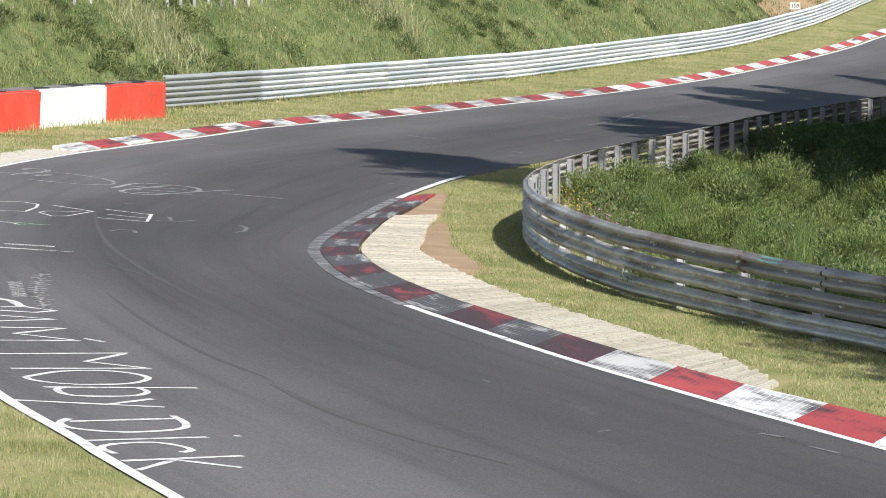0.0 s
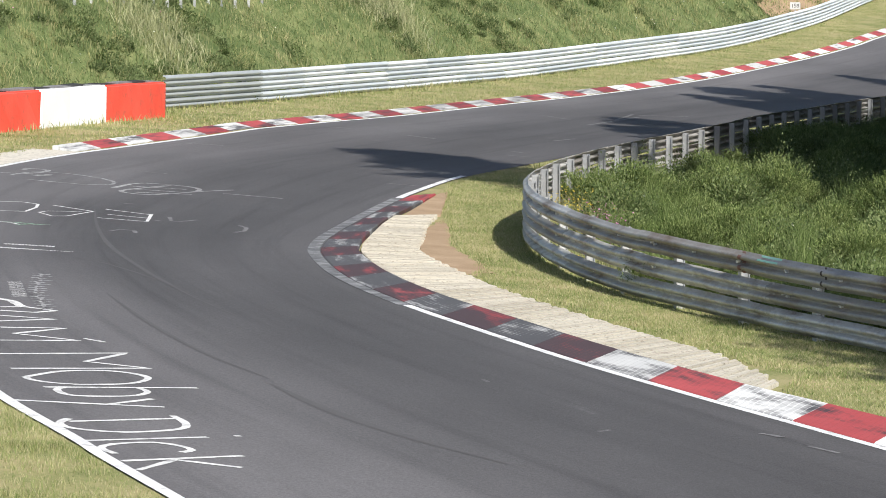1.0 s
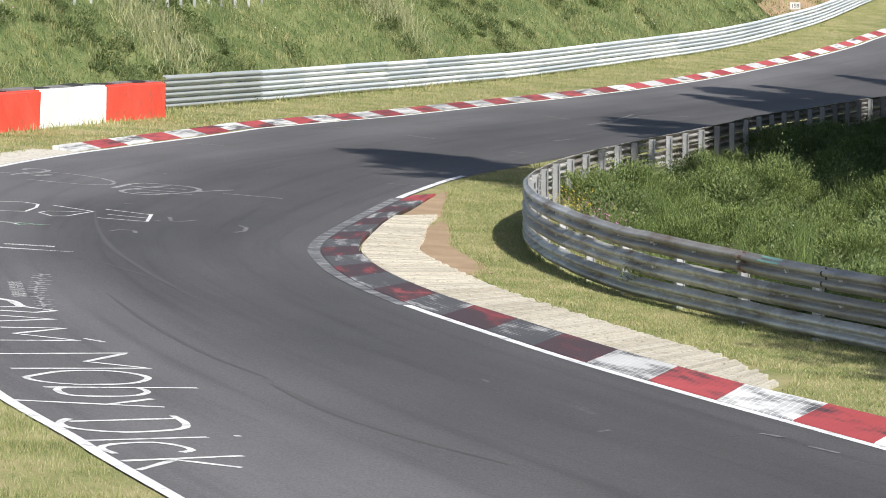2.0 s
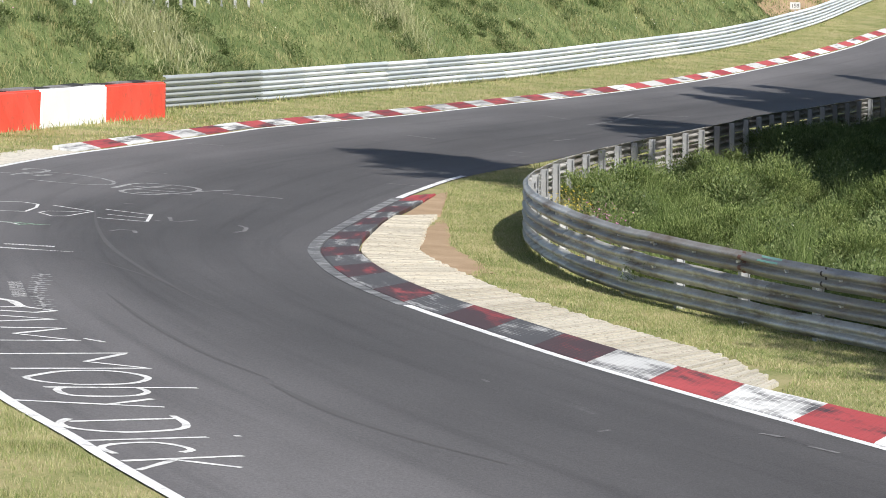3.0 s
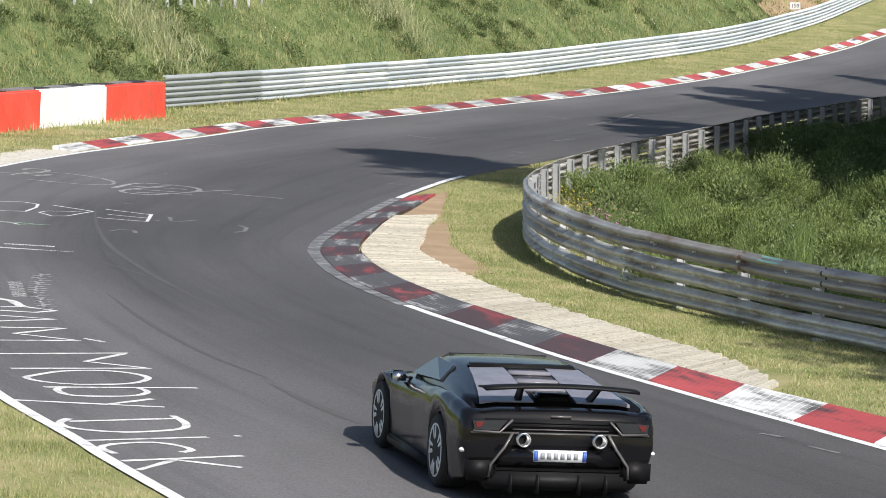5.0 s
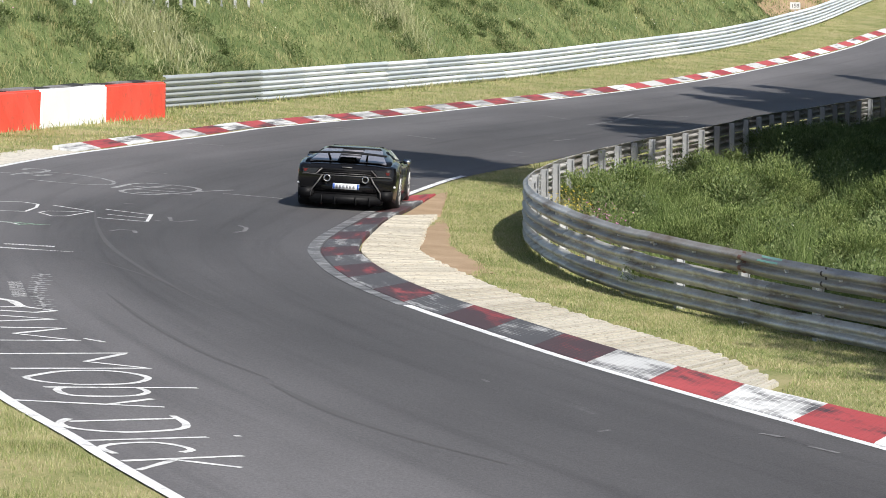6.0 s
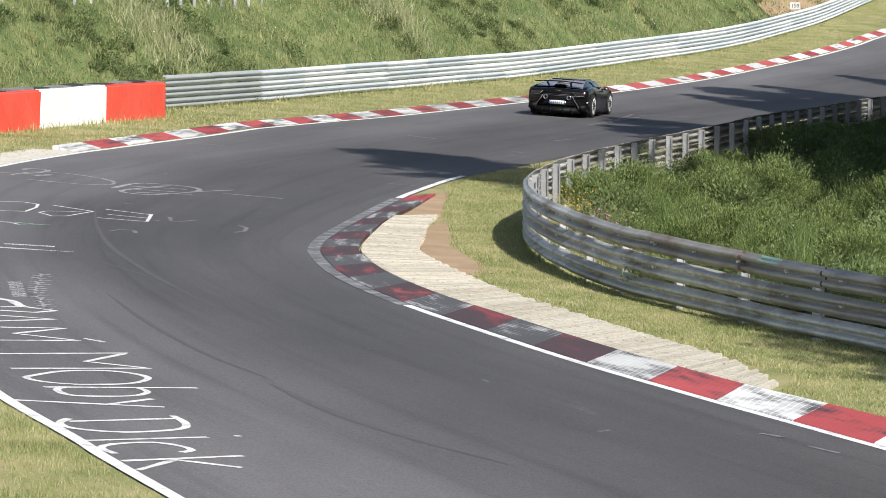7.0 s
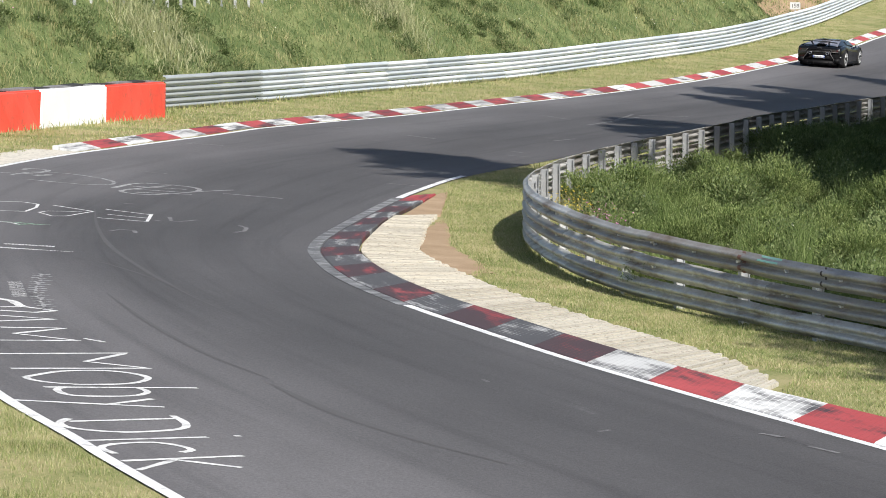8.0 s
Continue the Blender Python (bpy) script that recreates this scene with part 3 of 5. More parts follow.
def build_bank():
    offs = [0.3 + 0.35 * k for k in range(30)] + [12, 16, 22, 30, 45, 60]
    n = len(BANK_LINE)
    v = [tuple(bank_point(i, o)) for i in range(n) for o in offs]
    w = len(offs)
    f = [(i * w + k, (i + 1) * w + k, (i + 1) * w + k + 1, i * w + k + 1) for i in range(n - 1) for k in range(w - 1)]
    tagged(mesh_ob("embankment", v, f, M_BANK, None, True), "overgrown green embankment behind the crash barrier", "embankment", kind="structure")


build_bank()

# ---- hand-painted writing on the asphalt ----
LETTERING = tagged(new("road_lettering"), "white hand-painted fan lettering across the asphalt", "road marking", kind="structure")


def corners(points):
    """Straight strokes with sharp turns, as a chain of short steps."""
    out = []
    for a, b in zip(points, points[1:]):
        a, b = Vector(a), Vector(b)
        out += [a.lerp(b, k / 8) for k in range(8)]
    return out + [Vector(points[-1])]


def stroke(points, mat, width):
    """One brush stroke on the road, with a little wobble in its width."""
    line = curve(points, 0.12) if len(points) > 5 else corners(points)
    w = [width * (0.42 + 0.14 * noise.noise((p.x * 3, p.y * 3, 1))) for p in line]
    a = [p + (q - p) * e / 0.5 for p, q, e in zip(line, shifted(line, 0.5), w)]
    b = [p + (q - p) * e / 0.5 for p, q, e in zip(line, shifted(line, -0.5), w)]
    return strip("paint_stroke", a, b, mat, 0.005, 1, LETTERING)


stroke([(-5.39, 43.24), (-3.82, 44.10), (-4.22, 42.99), (-3.44, 42.68), (-4.98, 41.92)], M_CHALK, 0.105)
stroke([(-4.73, 41.21), (-4.38, 41.93), (-3.82, 42.20), (-3.39, 41.80), (-3.54, 41.13), (-4.14, 40.78), (-4.60, 40.94), (-4.73, 41.21)], M_CHALK, 0.105)
stroke([(-4.43, 40.38), (-2.77, 41.06)], M_CHALK, 0.105)
stroke([(-3.41, 40.76), (-3.28, 40.45), (-3.44, 40.02), (-4.04, 39.79), (-4.27, 40.20), (-4.22, 40.43)], M_CHALK, 0.105)
stroke([(-4.61, 39.13), (-3.62, 39.19), (-3.00, 39.23)], M_CHALK, 0.105)
stroke([(-3.62, 39.19), (-3.18, 39.88)], M_CHALK, 0.105)
stroke([(-3.88, 37.66), (-2.82, 38.35)], M_CHALK, 0.105)
stroke([(-2.87, 38.57), (-2.69, 38.00), (-2.73, 37.53), (-3.25, 37.08), (-3.78, 37.16), (-3.96, 37.53), (-3.90, 37.88)], M_CHALK, 0.105)
stroke([(-3.58, 36.30), (-2.40, 37.06)], M_CHALK, 0.105)
stroke([(-2.14, 37.25), (-2.07, 37.28)], M_CHALK, 0.105)
stroke([(-3.20, 35.51), (-3.38, 35.85), (-3.28, 36.17), (-2.91, 36.45), (-2.62, 36.29), (-2.49, 36.05), (-2.58, 35.85)], M_CHALK, 0.105)
stroke([(-3.10, 35.04), (-1.97, 35.85)], M_CHALK, 0.105)
stroke([(-2.90, 34.50), (-2.60, 35.32), (-1.94, 35.04)], M_CHALK, 0.105)
stroke([(-5.61, 46.17), (-4.82, 46.46), (-5.36, 45.55), (-4.51, 45.15), (-5.44, 44.72)], M_CHALK, 0.105)
stroke([(-5.70, 46.89), (-5.05, 47.47), (-5.78, 47.57)], M_CHALK, 0.105)
stroke([(-5.91, 48.63), (-5.59, 48.82), (-5.16, 48.53), (-5.40, 48.16), (-5.85, 48.20)], M_CHALK, 0.105)
stroke([(-8.78, 74.44), (-8.46, 75.68), (-7.89, 75.82), (-7.25, 75.27), (-6.72, 74.28), (-6.65, 73.26), (-7.13, 72.86), (-7.71, 73.05), (-8.32, 73.41)], M_FAINT, 0.1)
stroke([(-8.75, 76.18), (-8.63, 76.68), (-8.25, 76.44), (-8.33, 75.6), (-8.61, 74.98), (-8.05, 75.11), (-8.33, 74.49)], M_FAINT, 0.14)
stroke([(-9.07, 74.94), (-8.61, 74.98)], M_FAINT, 0.12)
stroke([(-6.52, 72.34), (-6.11, 74.1), (-5.06, 73.77), (-4.92, 72.53), (-5.75, 71.01), (-6.3, 71.69), (-5.52, 73.9)], M_FAINT, 0.13)
stroke([(-6.25, 73.1), (-5.12, 73.03)], M_FAINT, 0.12)
stroke([(-6.21, 72.28), (-5.12, 72.19)], M_FAINT, 0.12)
stroke([(-6.0, 71.45), (-4.92, 71.69)], M_FAINT, 0.12)
stroke([(-4.92, 72.53), (-4.2, 73.65)], M_FAINT, 0.1)
stroke([(-4.36, 72.49), (-3.16, 72.0)], M_FAINT, 0.1)
stroke([(-8.23, 67.09), (-7.74, 67.33), (-7.42, 67.0), (-7.36, 66.2)], M_CHALK, 0.07)
stroke([(-7.36, 66.2), (-7.44, 65.12), (-7.97, 64.98)], M_CHALK, 0.07)
stroke([(-7.13, 66.94), (-6.31, 66.0)], M_CHALK, 0.075)
stroke([(-6.31, 66.0), (-6.66, 64.6), (-6.9, 64.45), (-7.19, 65.1), (-7.1, 65.5)], M_CHALK, 0.06)
stroke([(-7.1, 65.5), (-6.5, 65.75)], M_CHALK, 0.06)
stroke([(-6.16, 66.68), (-5.26, 65.97)], M_CHALK, 0.075)
stroke([(-5.27, 66.09), (-5.21, 64.36)], M_CHALK, 0.075)
stroke([(-5.21, 64.36), (-6.11, 64.63)], M_CHALK, 0.075)
stroke([(-6.01, 65.51), (-5.26, 65.15)], M_CHALK, 0.075)
stroke([(-4.91, 65.67), (-4.82, 64.8), (-4.67, 64.78), (-4.39, 65.38)], M_TRACE, 0.1)
stroke([(-3.6, 63.09), (-3.45, 63.45), (-3.45, 64.21), (-3.59, 64.64)], M_TRACE, 0.1)
stroke([(-5.64, 62.0), (-5.49, 62.36), (-5.26, 62.28), (-5.2, 61.82)], M_TRACE, 0.1)
stroke([(-6.48, 77.87), (-5.85, 77.49)], M_TRACE, 0.12)
stroke([(-5.15, 64.81), (-4.99, 64.66)], M_TRACE, 0.1)
stroke([(-5.95, 68.32), (-5.74, 68.34)], M_TRACE, 0.1)
stroke([(-7.59, 62.59), (-7.35, 62.63), (-7.0, 62.51), (-7.25, 62.19)], M_GREEN, 0.1)
stroke([(-7.13, 62.41), (-6.7, 62.47)], M_GREEN, 0.1)
stroke([(-7.64, 62.67), (-7.38, 62.49), (-7.21, 62.23)], M_CHALK, 0.08)
stroke([(3.47, 39.82), (3.59, 39.74), (3.7, 39.59)], M_TRACE, 0.12)
stroke([(3.92, 38.99), (4.2, 38.55)], M_TRACE, 0.08)
stroke([(1.68, 39.21), (1.81, 39.4)], M_TRACE, 0.07)
stroke([(0.48, 43.41), (0.54, 43.2)], M_TRACE, 0.06)
stroke([(1.56, 91.19), (2.19, 90.87)], M_TRACE, 0.1)
stroke([(1.73, 92.82), (2.08, 92.25)], M_TRACE, 0.1)
stroke([(4.29, 108.62), (6.14, 115.09)], M_TRACE, 0.12)
stroke([(5.31, 112.61), (6.04, 116.62)], M_TRACE, 0.12)
stroke([(-0.96, 96.95), (-0.21, 95.96)], M_TRACE, 0.15)
stroke([(-1.2, 78.39), (-0.53, 78.02)], M_TRACE, 0.12)
stroke([(6.19, 116.12), (7.87, 117.19)], M_TRACE, 0.15)
stroke([(-6.22, 88.87), (-5.33, 88.8)], M_TRACE, 0.2)
stroke([(-3.12, 99.21), (-2.5, 98.97)], M_TRACE, 0.2)
stroke([(-4.47, 45.42), (-4.18, 45.12), (-4.31, 45.3)], M_CHALK, 0.08)
stroke([(3.06, 112.82), (3.87, 111.41)], M_TRACE, 0.12)
stroke([(3.65, 100.37), (2.97, 98.36)], M_TRACE, 0.1)
for k in range(9):
    y = 52.1 - 0.23 * k
    stroke([(-6.22 + 0.035 * k, y), (-6.02 + 0.035 * k, y + 0.1), (-6.2 + 0.035 * k, y - 0.16), (-6.0 + 0.035 * k, y - 0.06)], M_CHALK, 0.02)
stroke([(-6.1, 49.75), (-5.85, 49.5), (-5.66, 48.9)], M_CHALK, 0.16)
for k in range(17):
    y = 53.5 - 0.3 * k
    x = -6.0 + 0.022 * k + (0.028 * (k - 8) if k > 8 else 0)
    e = 0.05 * math.sin(k * 2.7)
    stroke([(x, y), (x + 0.09 + e, y + 0.12), (x + 0.13, y - 0.1), (x + 0.25 + e, y + 0.06)], M_FAINT, 0.06)
for k in range(22):
    x = -7.0 + 0.054 * k
    stroke([(x, 57.5), (x + 0.02, 57.72 - 0.01 * k), (x + 0.04, 57.55)], M_CHALK, 0.04)
    if k < 15:
        stroke([(x, 58.25), (x + 0.02, 58.4), (x + 0.035, 58.22)], M_CHALK, 0.035)

# ---- dark tyre marks ----
M_SKID = surface("tyre_mark", [(0.3, (0.084, 0.081, 0.082)), (0.7, (0.102, 0.098, 0.099))], 3.0, 0.8, bump=0.1, fine=40)
SKIDS = tagged(new("tyre_marks"), "dark rubber marks left by cars cornering", "tyre mark", kind="structure")
for wide, way in ((0.2, [(-1.98, 41.85), (-1.4, 40.13), (-0.74, 38.64), (-0.14, 37.55), (0.66, 36.32)]),
                  (0.1, [(-6.35, 66.68), (-5.95, 62.9), (-5.39, 59.11), (-4.58, 55.43), (-3.65, 51.9), (-2.77, 49.16)]),
                  (0.07, [(-5.98, 56.85), (-5.33, 56.14), (-4.68, 54.87), (-4.08, 53.38)]),
                  (0.1, [(-4.72, 51.26), (-3.88, 47.82), (-2.93, 44.61), (-2.0, 42.28)])):
    mark = curve(way, 0.3)
    n = len(mark)
    w = [wide * (0.08 + 0.34 * math.sin(math.pi * (k + 0.5) / n)) * (1 + 0.3 * noise.noise((k * 0.2, wide * 50, 2))) for k in range(n)]
    strip("tyre_mark", [a + (b - a) * e for a, b, e in zip(mark, shifted(mark, 1.0), w)], [a + (b - a) * e for a, b, e in zip(mark, shifted(mark, -1.0), w)], M_SKID, 0.003, 1, SKIDS)


# ---- plants ----
def scatter_mesh(name, verts, per, faces_of_one, mat, parent=None):
    """Many small pieces of the same topology in one mesh. verts: (n, per, 3)."""
    n = len(verts)
    me = bpy.data.meshes.new(name)
    k = len(faces_of_one[0])
    loops = (np.arange(n)[:, None, None] * per + np.array(faces_of_one)[None]).reshape(-1)
    nf = n * len(faces_of_one)
    me.vertices.add(n * per)
    me.vertices.foreach_set("co", np.asarray(verts, dtype=np.float32).reshape(-1))
    me.loops.add(len(loops))
    me.loops.foreach_set("vertex_index", loops.astype(np.int32))
    me.polygons.add(nf)
    me.polygons.foreach_set("loop_start", np.arange(nf, dtype=np.int32) * k)
    me.materials.append(mat)
    me.update(calc_edges=True)
    me.validate()
    ob = new(name, me)
    ob.parent = parent
    return ob


RNG = np.random.default_rng(7)


def unit_xy(n):
    a = RNG.uniform(0, 2 * np.pi, n)
    return np.stack([np.cos(a), np.sin(a), np.zeros(n)], 1)


def blades(name, base, height, width, mat, lean=0.5, parent=None):
    """Grass blades: bent, tapering, two segments each."""
    n = len(base)
    h = np.asarray(height) * np.ones(n)
    d, s = unit_xy(n), unit_xy(n) * (np.asarray(width) * np.ones(n) / 2)[:, None]
    le = RNG.uniform(0.1, lean, n) * h
    up = np.array([0, 0, 1.0])
    mid = base + up * (h * 0.6)[:, None] + d * (le * 0.35)[:, None]
    tip = base + up * h[:, None] + d * le[:, None]
    v = np.stack([base - s, base + s, mid + s * 0.7, mid - s * 0.7, tip], 1)
    return scatter_mesh(name, v, 5, [(0, 1, 2), (0, 2, 3), (3, 2, 4)], mat, parent)


def leaves(name, centre, size, mat, parent=None, droop=0.6, ratio=0.5, along_dir=None):
    """Pointed leaves, folded a little along the middle."""
    n = len(centre)
    sz = np.asarray(size) * np.ones(n)
    d = unit_xy(n)
    d[:, 2] = RNG.uniform(-droop, droop, n)
    if along_dir is not None:
        d = np.asarray(along_dir) + RNG.normal(0, 0.25, (n, 3))
    d /= np.linalg.norm(d, axis=1)[:, None]
    s = np.cross(d, unit_xy(n) * 0.5 + np.array([0, 0, 1.0]))
    s /= np.linalg.norm(s, axis=1)[:, None] + 1e-6
    d, s = d * sz[:, None], s * (sz * ratio)[:, None]
    v = np.stack([centre - d * 0.5, centre + s * 0.5 + d * 0.05, centre + d * 0.5, centre - s * 0.5 + d * 0.05], 1)
    return scatter_mesh(name, v, 4, [(0, 1, 2), (0, 2, 3)], mat, parent)


M_TURF = surface("short_turf", [(0.22, (0.13, 0.20, 0.055)), (0.4, (0.285, 0.34, 0.125)), (0.58, (0.44, 0.425, 0.21)), (0.78, (0.62, 0.56, 0.36))], 0.9, 0.8, bump=0, by="island", trans=0.3, spec=0.2)
M_TALL = surface("tall_grass", [(0.2, (0.06, 0.10, 0.025)), (0.5, (0.14, 0.20, 0.06)), (0.8, (0.29, 0.35, 0.145))], 0.8, 0.8, bump=0, by="island", trans=0.22, spec=0.15)
M_WEED_SHADE = surface("weed_and_shade_leaves", [(0.2, (0.045, 0.072, 0.022)), (0.5, (0.105, 0.15, 0.055)), (0.8, (0.27, 0.31, 0.16))], 0.8, 0.8, bump=0, by="island", trans=0.2, spec=0.12)
M_STRAW = surface("seed_heads", [(0.3, (0.26, 0.28, 0.11)), (0.7, (0.50, 0.48, 0.25))], 1.0, 0.8, bump=0, by="island", trans=0.3, spec=0.2)
M_BROOM = surface("broom_green", [(0.22, (0.04, 0.07, 0.016)), (0.48, (0.135, 0.19, 0.055)), (0.76, (0.36, 0.42, 0.17))], 0.9, 0.75, bump=0, by="island", trans=0.25, spec=0.15)
M_LEAFY = surface("bush_leaves", [(0.22, (0.045, 0.078, 0.022)), (0.5, (0.125, 0.175, 0.058)), (0.8, (0.27, 0.315, 0.14))], 1.3, 0.6, bump=0, by="island", trans=0.2, spec=0.3)
M_GAP_SHADE = surface("gap_shade_ground", [(0.3, (0.028, 0.03, 0.014)), (0.7, (0.075, 0.07, 0.035))], 3.0, 0.95, bump=0.6, fine=20, spec=0.1)
M_NEEDLE = surface("spruce_needles", [(0.3, (0.015, 0.035, 0.012)), (0.7, (0.04, 0.075, 0.025))], 1.0, 0.7, bump=0, by="island", trans=0.1)
M_BARK = surface("bark", [(0.3, (0.08, 0.055, 0.04)), (0.7, (0.18, 0.13, 0.1))], 3.0, 0.9, bump=0.6, fine=25, stretch=(1, 1, 0.2))
M_PINK = surface("pink_petals", [(0.3, (0.55, 0.16, 0.38)), (0.7, (0.75, 0.35, 0.58))], 3.0, 0.6, bump=0, by="island", trans=0.3)
M_YELLOW = surface("yellow_petals", [(0.3, (0.6, 0.42, 0.04)), (0.7, (0.8, 0.62, 0.1))], 3.0, 0.6, bump=0, by="island", trans=0.3)
M_PETAL = surface("white_petals", [(0.3, (0.65, 0.68, 0.55)), (0.7, (0.85, 0.85, 0.78))], 3.0, 0.6, bump=0, by="island", trans=0.3)


def x_of(line):
    ys = np.array([p.y for p in line])
    xs = np.array([p.x for p in line])
    o = np.argsort(ys)
    return lambda y: np.interp(y, ys[o], xs[o])


RAIL_X, ROAD_IN_X = x_of(RAIL_IN), x_of(ROAD_IN)
KERB_X = x_of([Vector(p) for p in KERB_GRASS])
EDGE_X = x_of([Vector(p) for p in [(7.25, 37.0), (5.9, 39.9), (4.6, 42.4), (4.05, 43.6), (4.25, 44.6), (4.45, 45.6), (3.1, 48.6), (1.85, 52.0), (0.95, 54.7), (0.4, 57.2), (0.6, 58.6), (0.45, 60.5), (0.15, 63.0), (0.1, 67), (0.0, 69.5), (0.0, 72), (0.05, 76.5), (0.1, 79), (0.75, 82.5), (2.5, 89.0), (5.13, 98.16), (8.92, 112.30)]])
ground_v = np.vectorize(ground_z)


def on_ground(x, y, lift=-0.02):
    return np.stack([x, y, ground_v(x, y) + lift], 1)


def field(x, y, scale, seed=0.0):
    """Smooth patchiness between 0 and 1."""
    return np.array([0.5 + 0.5 * noise.noise((a * scale, b * scale, seed)) for a, b in zip(x, y)])


def build_turf():
    # between the inside kerb and the barrier
    n = 210000
    y = 38 + (112 - 38) * RNG.random(n) ** 1.3
    a, b = EDGE_X(y) - 0.05 + 0.1 * RNG.random(n) + 0.7 * (field(y * 0 + 3, y, 1.1, 8) - 0.5) * ((y > 57) & (y < 70)), RAIL_X(y) + 0.3
    x = a + (b - a) * RNG.random(n)
    keep = (b > a) & (RNG.random(n) < np.clip((b - a) / 3.0, 0.1, 1))
    x, y = x[keep], y[keep]
    h = 0.015 + 0.055 * field(x, y, 1.3) ** 2 + 0.025 * RNG.random(len(x))
    tagged(blades("verge_grass", on_ground(x, y), h, 0.007 + 0.006 * RNG.random(len(x)), M_TURF, 1.1), "short sun-dried grass verge inside the bend", "grass", kind="stuff")
    # fringe of longer grass along the barrier and the edges
    y = 40 + 66 * RNG.random(6000)
    side = RNG.random(6000) < 0.5
    x = np.where(side, RAIL_X(y) - 0.12 + 0.25 * RNG.random(6000), EDGE_X(y) + 0.15 * RNG.random(6000))
    tagged(blades("edge_grass", on_ground(x, y), 0.03 + 0.09 * RNG.random(6000) ** 2, 0.012, M_TURF, 0.6), "longer grass along barrier foot and kerb edge", "grass", kind="stuff")
    # beyond the outside kerb
    k = np.array([(p.x, p.y) for p in shifted([p for p in ROAD_OUT if 70 < p.y < 270.4], 1.0)])
    n = 120000
    i = RNG.integers(0, len(k) - 1, n)
    t = RNG.random((n, 1))
    p = k[i] * (1 - t) + k[i + 1] * t
    d = k[i + 1] - k[i]
    d /= np.linalg.norm(d, axis=1)[:, None]
    o = -0.08 + 6.2 * RNG.random(n) ** 1.1
    p = p + np.stack([-d[:, 1], d[:, 0]], 1) * o[:, None]
    h = 0.025 + 0.07 * field(p[:, 0], p[:, 1], 0.7, 3) ** 2 + 0.03 * RNG.random(n)
    tagged(blades("outer_verge_grass", on_ground(p[:, 0], p[:, 1]), h, 0.022, M_TURF, 0.9), "short dry yellow-green grass below the outer barrier", "grass", kind="stuff")
    # longer tufts at the foot of the barrier blocks and the outer barrier
    foot = np.array([(q.x, q.y) for q in BLOCKS] + [(q.x, q.y) for q in RAIL_OUT[::8] if q.y < 190])
    n = 5000
    i = RNG.integers(0, len(foot) - 1, n)
    t = RNG.random((n, 1))
    p = foot[i] * (1 - t) + foot[i + 1] * t + np.stack([RNG.uniform(0.05, 0.45, n), RNG.uniform(-0.25, 0.05, n)], 1)
    tagged(blades("foot_grass", on_ground(p[:, 0], p[:, 1]), 0.05 + 0.2 * RNG.random(n) ** 2 * (0.4 + field(p[:, 0], p[:, 1], 0.6, 9)), 0.022, M_TURF, 0.7), "longer grass along the foot of the outer barrier", "grass", kind="stuff")
    # beside the near edge line
    k = np.array([(p.x, p.y) for p in shifted([p for p in ROAD_OUT if 26 < p.y < 48], -0.02)])
    n = 80000
    i = RNG.integers(0, len(k) - 1, n)
    t = RNG.random((n, 1))
    p = k[i] * (1 - t) + k[i + 1] * t
    away = 3.0 * RNG.random(n) ** 1.2
    p[:, 0] -= away
    h = (0.02 + 0.09 * field(p[:, 0], p[:, 1], 1.5, 5) ** 2 + 0.03 * RNG.random(n)) * np.clip(away * 6, 0.4, 1)
    tagged(blades("near_verge_grass", on_ground(p[:, 0], p[:, 1]), h, 0.0065, M_TURF, 1.1), "short dry grass beside the white edge line", "grass", kind="stuff")


def domes(base, radius, height, each):
    """Leaf places and directions on the lumpy shells of low bushes."""
    n = len(base)
    d = RNG.normal(0, 1, (n, each, 3))
    d[:, :, 2] = np.abs(d[:, :, 2])
    d /= np.linalg.norm(d, axis=2)[:, :, None]
    lump = 0.78 + 0.3 * np.sin(d[:, :, :1] * 5 + np.arange(n)[:, None, None]) * np.sin(d[:, :, 1:2] * 6) + RNG.normal(0, 0.09, (n, each, 1))
    p = base[:, None, :] + d * lump * np.stack([radius, radius, height], 1)[:, None, :]
    return p.reshape(-1, 3), (d + np.array([0, 0, 0.35])).reshape(-1, 3)


def stems(name, base, tip, width, mat, arch=0.12):
    """Thin arching stems from base to tip."""
    n = len(base)
    s = unit_xy(n) * (np.asarray(width) * np.ones(n) / 2)[:, None]
    d = tip - base
    mid = base + d * 0.55 + np.array([0, 0, 1.0]) * (arch * np.linalg.norm(d, axis=1))[:, None]
    v = np.stack([base - s, base + s, mid + s * 0.8, mid - s * 0.8, tip], 1)
    return scatter_mesh(name, v, 5, [(0, 1, 2), (0, 2, 3), (3, 2, 4)], mat)


def inside_bend(n, y0, y1, gap, over):
    """Even random places behind the inner barrier."""
    y = RNG.uniform(y0, y1, n)
    lo, hi = RAIL_X(y) + gap, 0.1206 * y + over
    ok = (hi > lo) & (RNG.random(n) < np.clip((hi - lo) / 9, 0, 1))
    return (lo + (hi - lo) * RNG.random(n))[ok], y[ok]


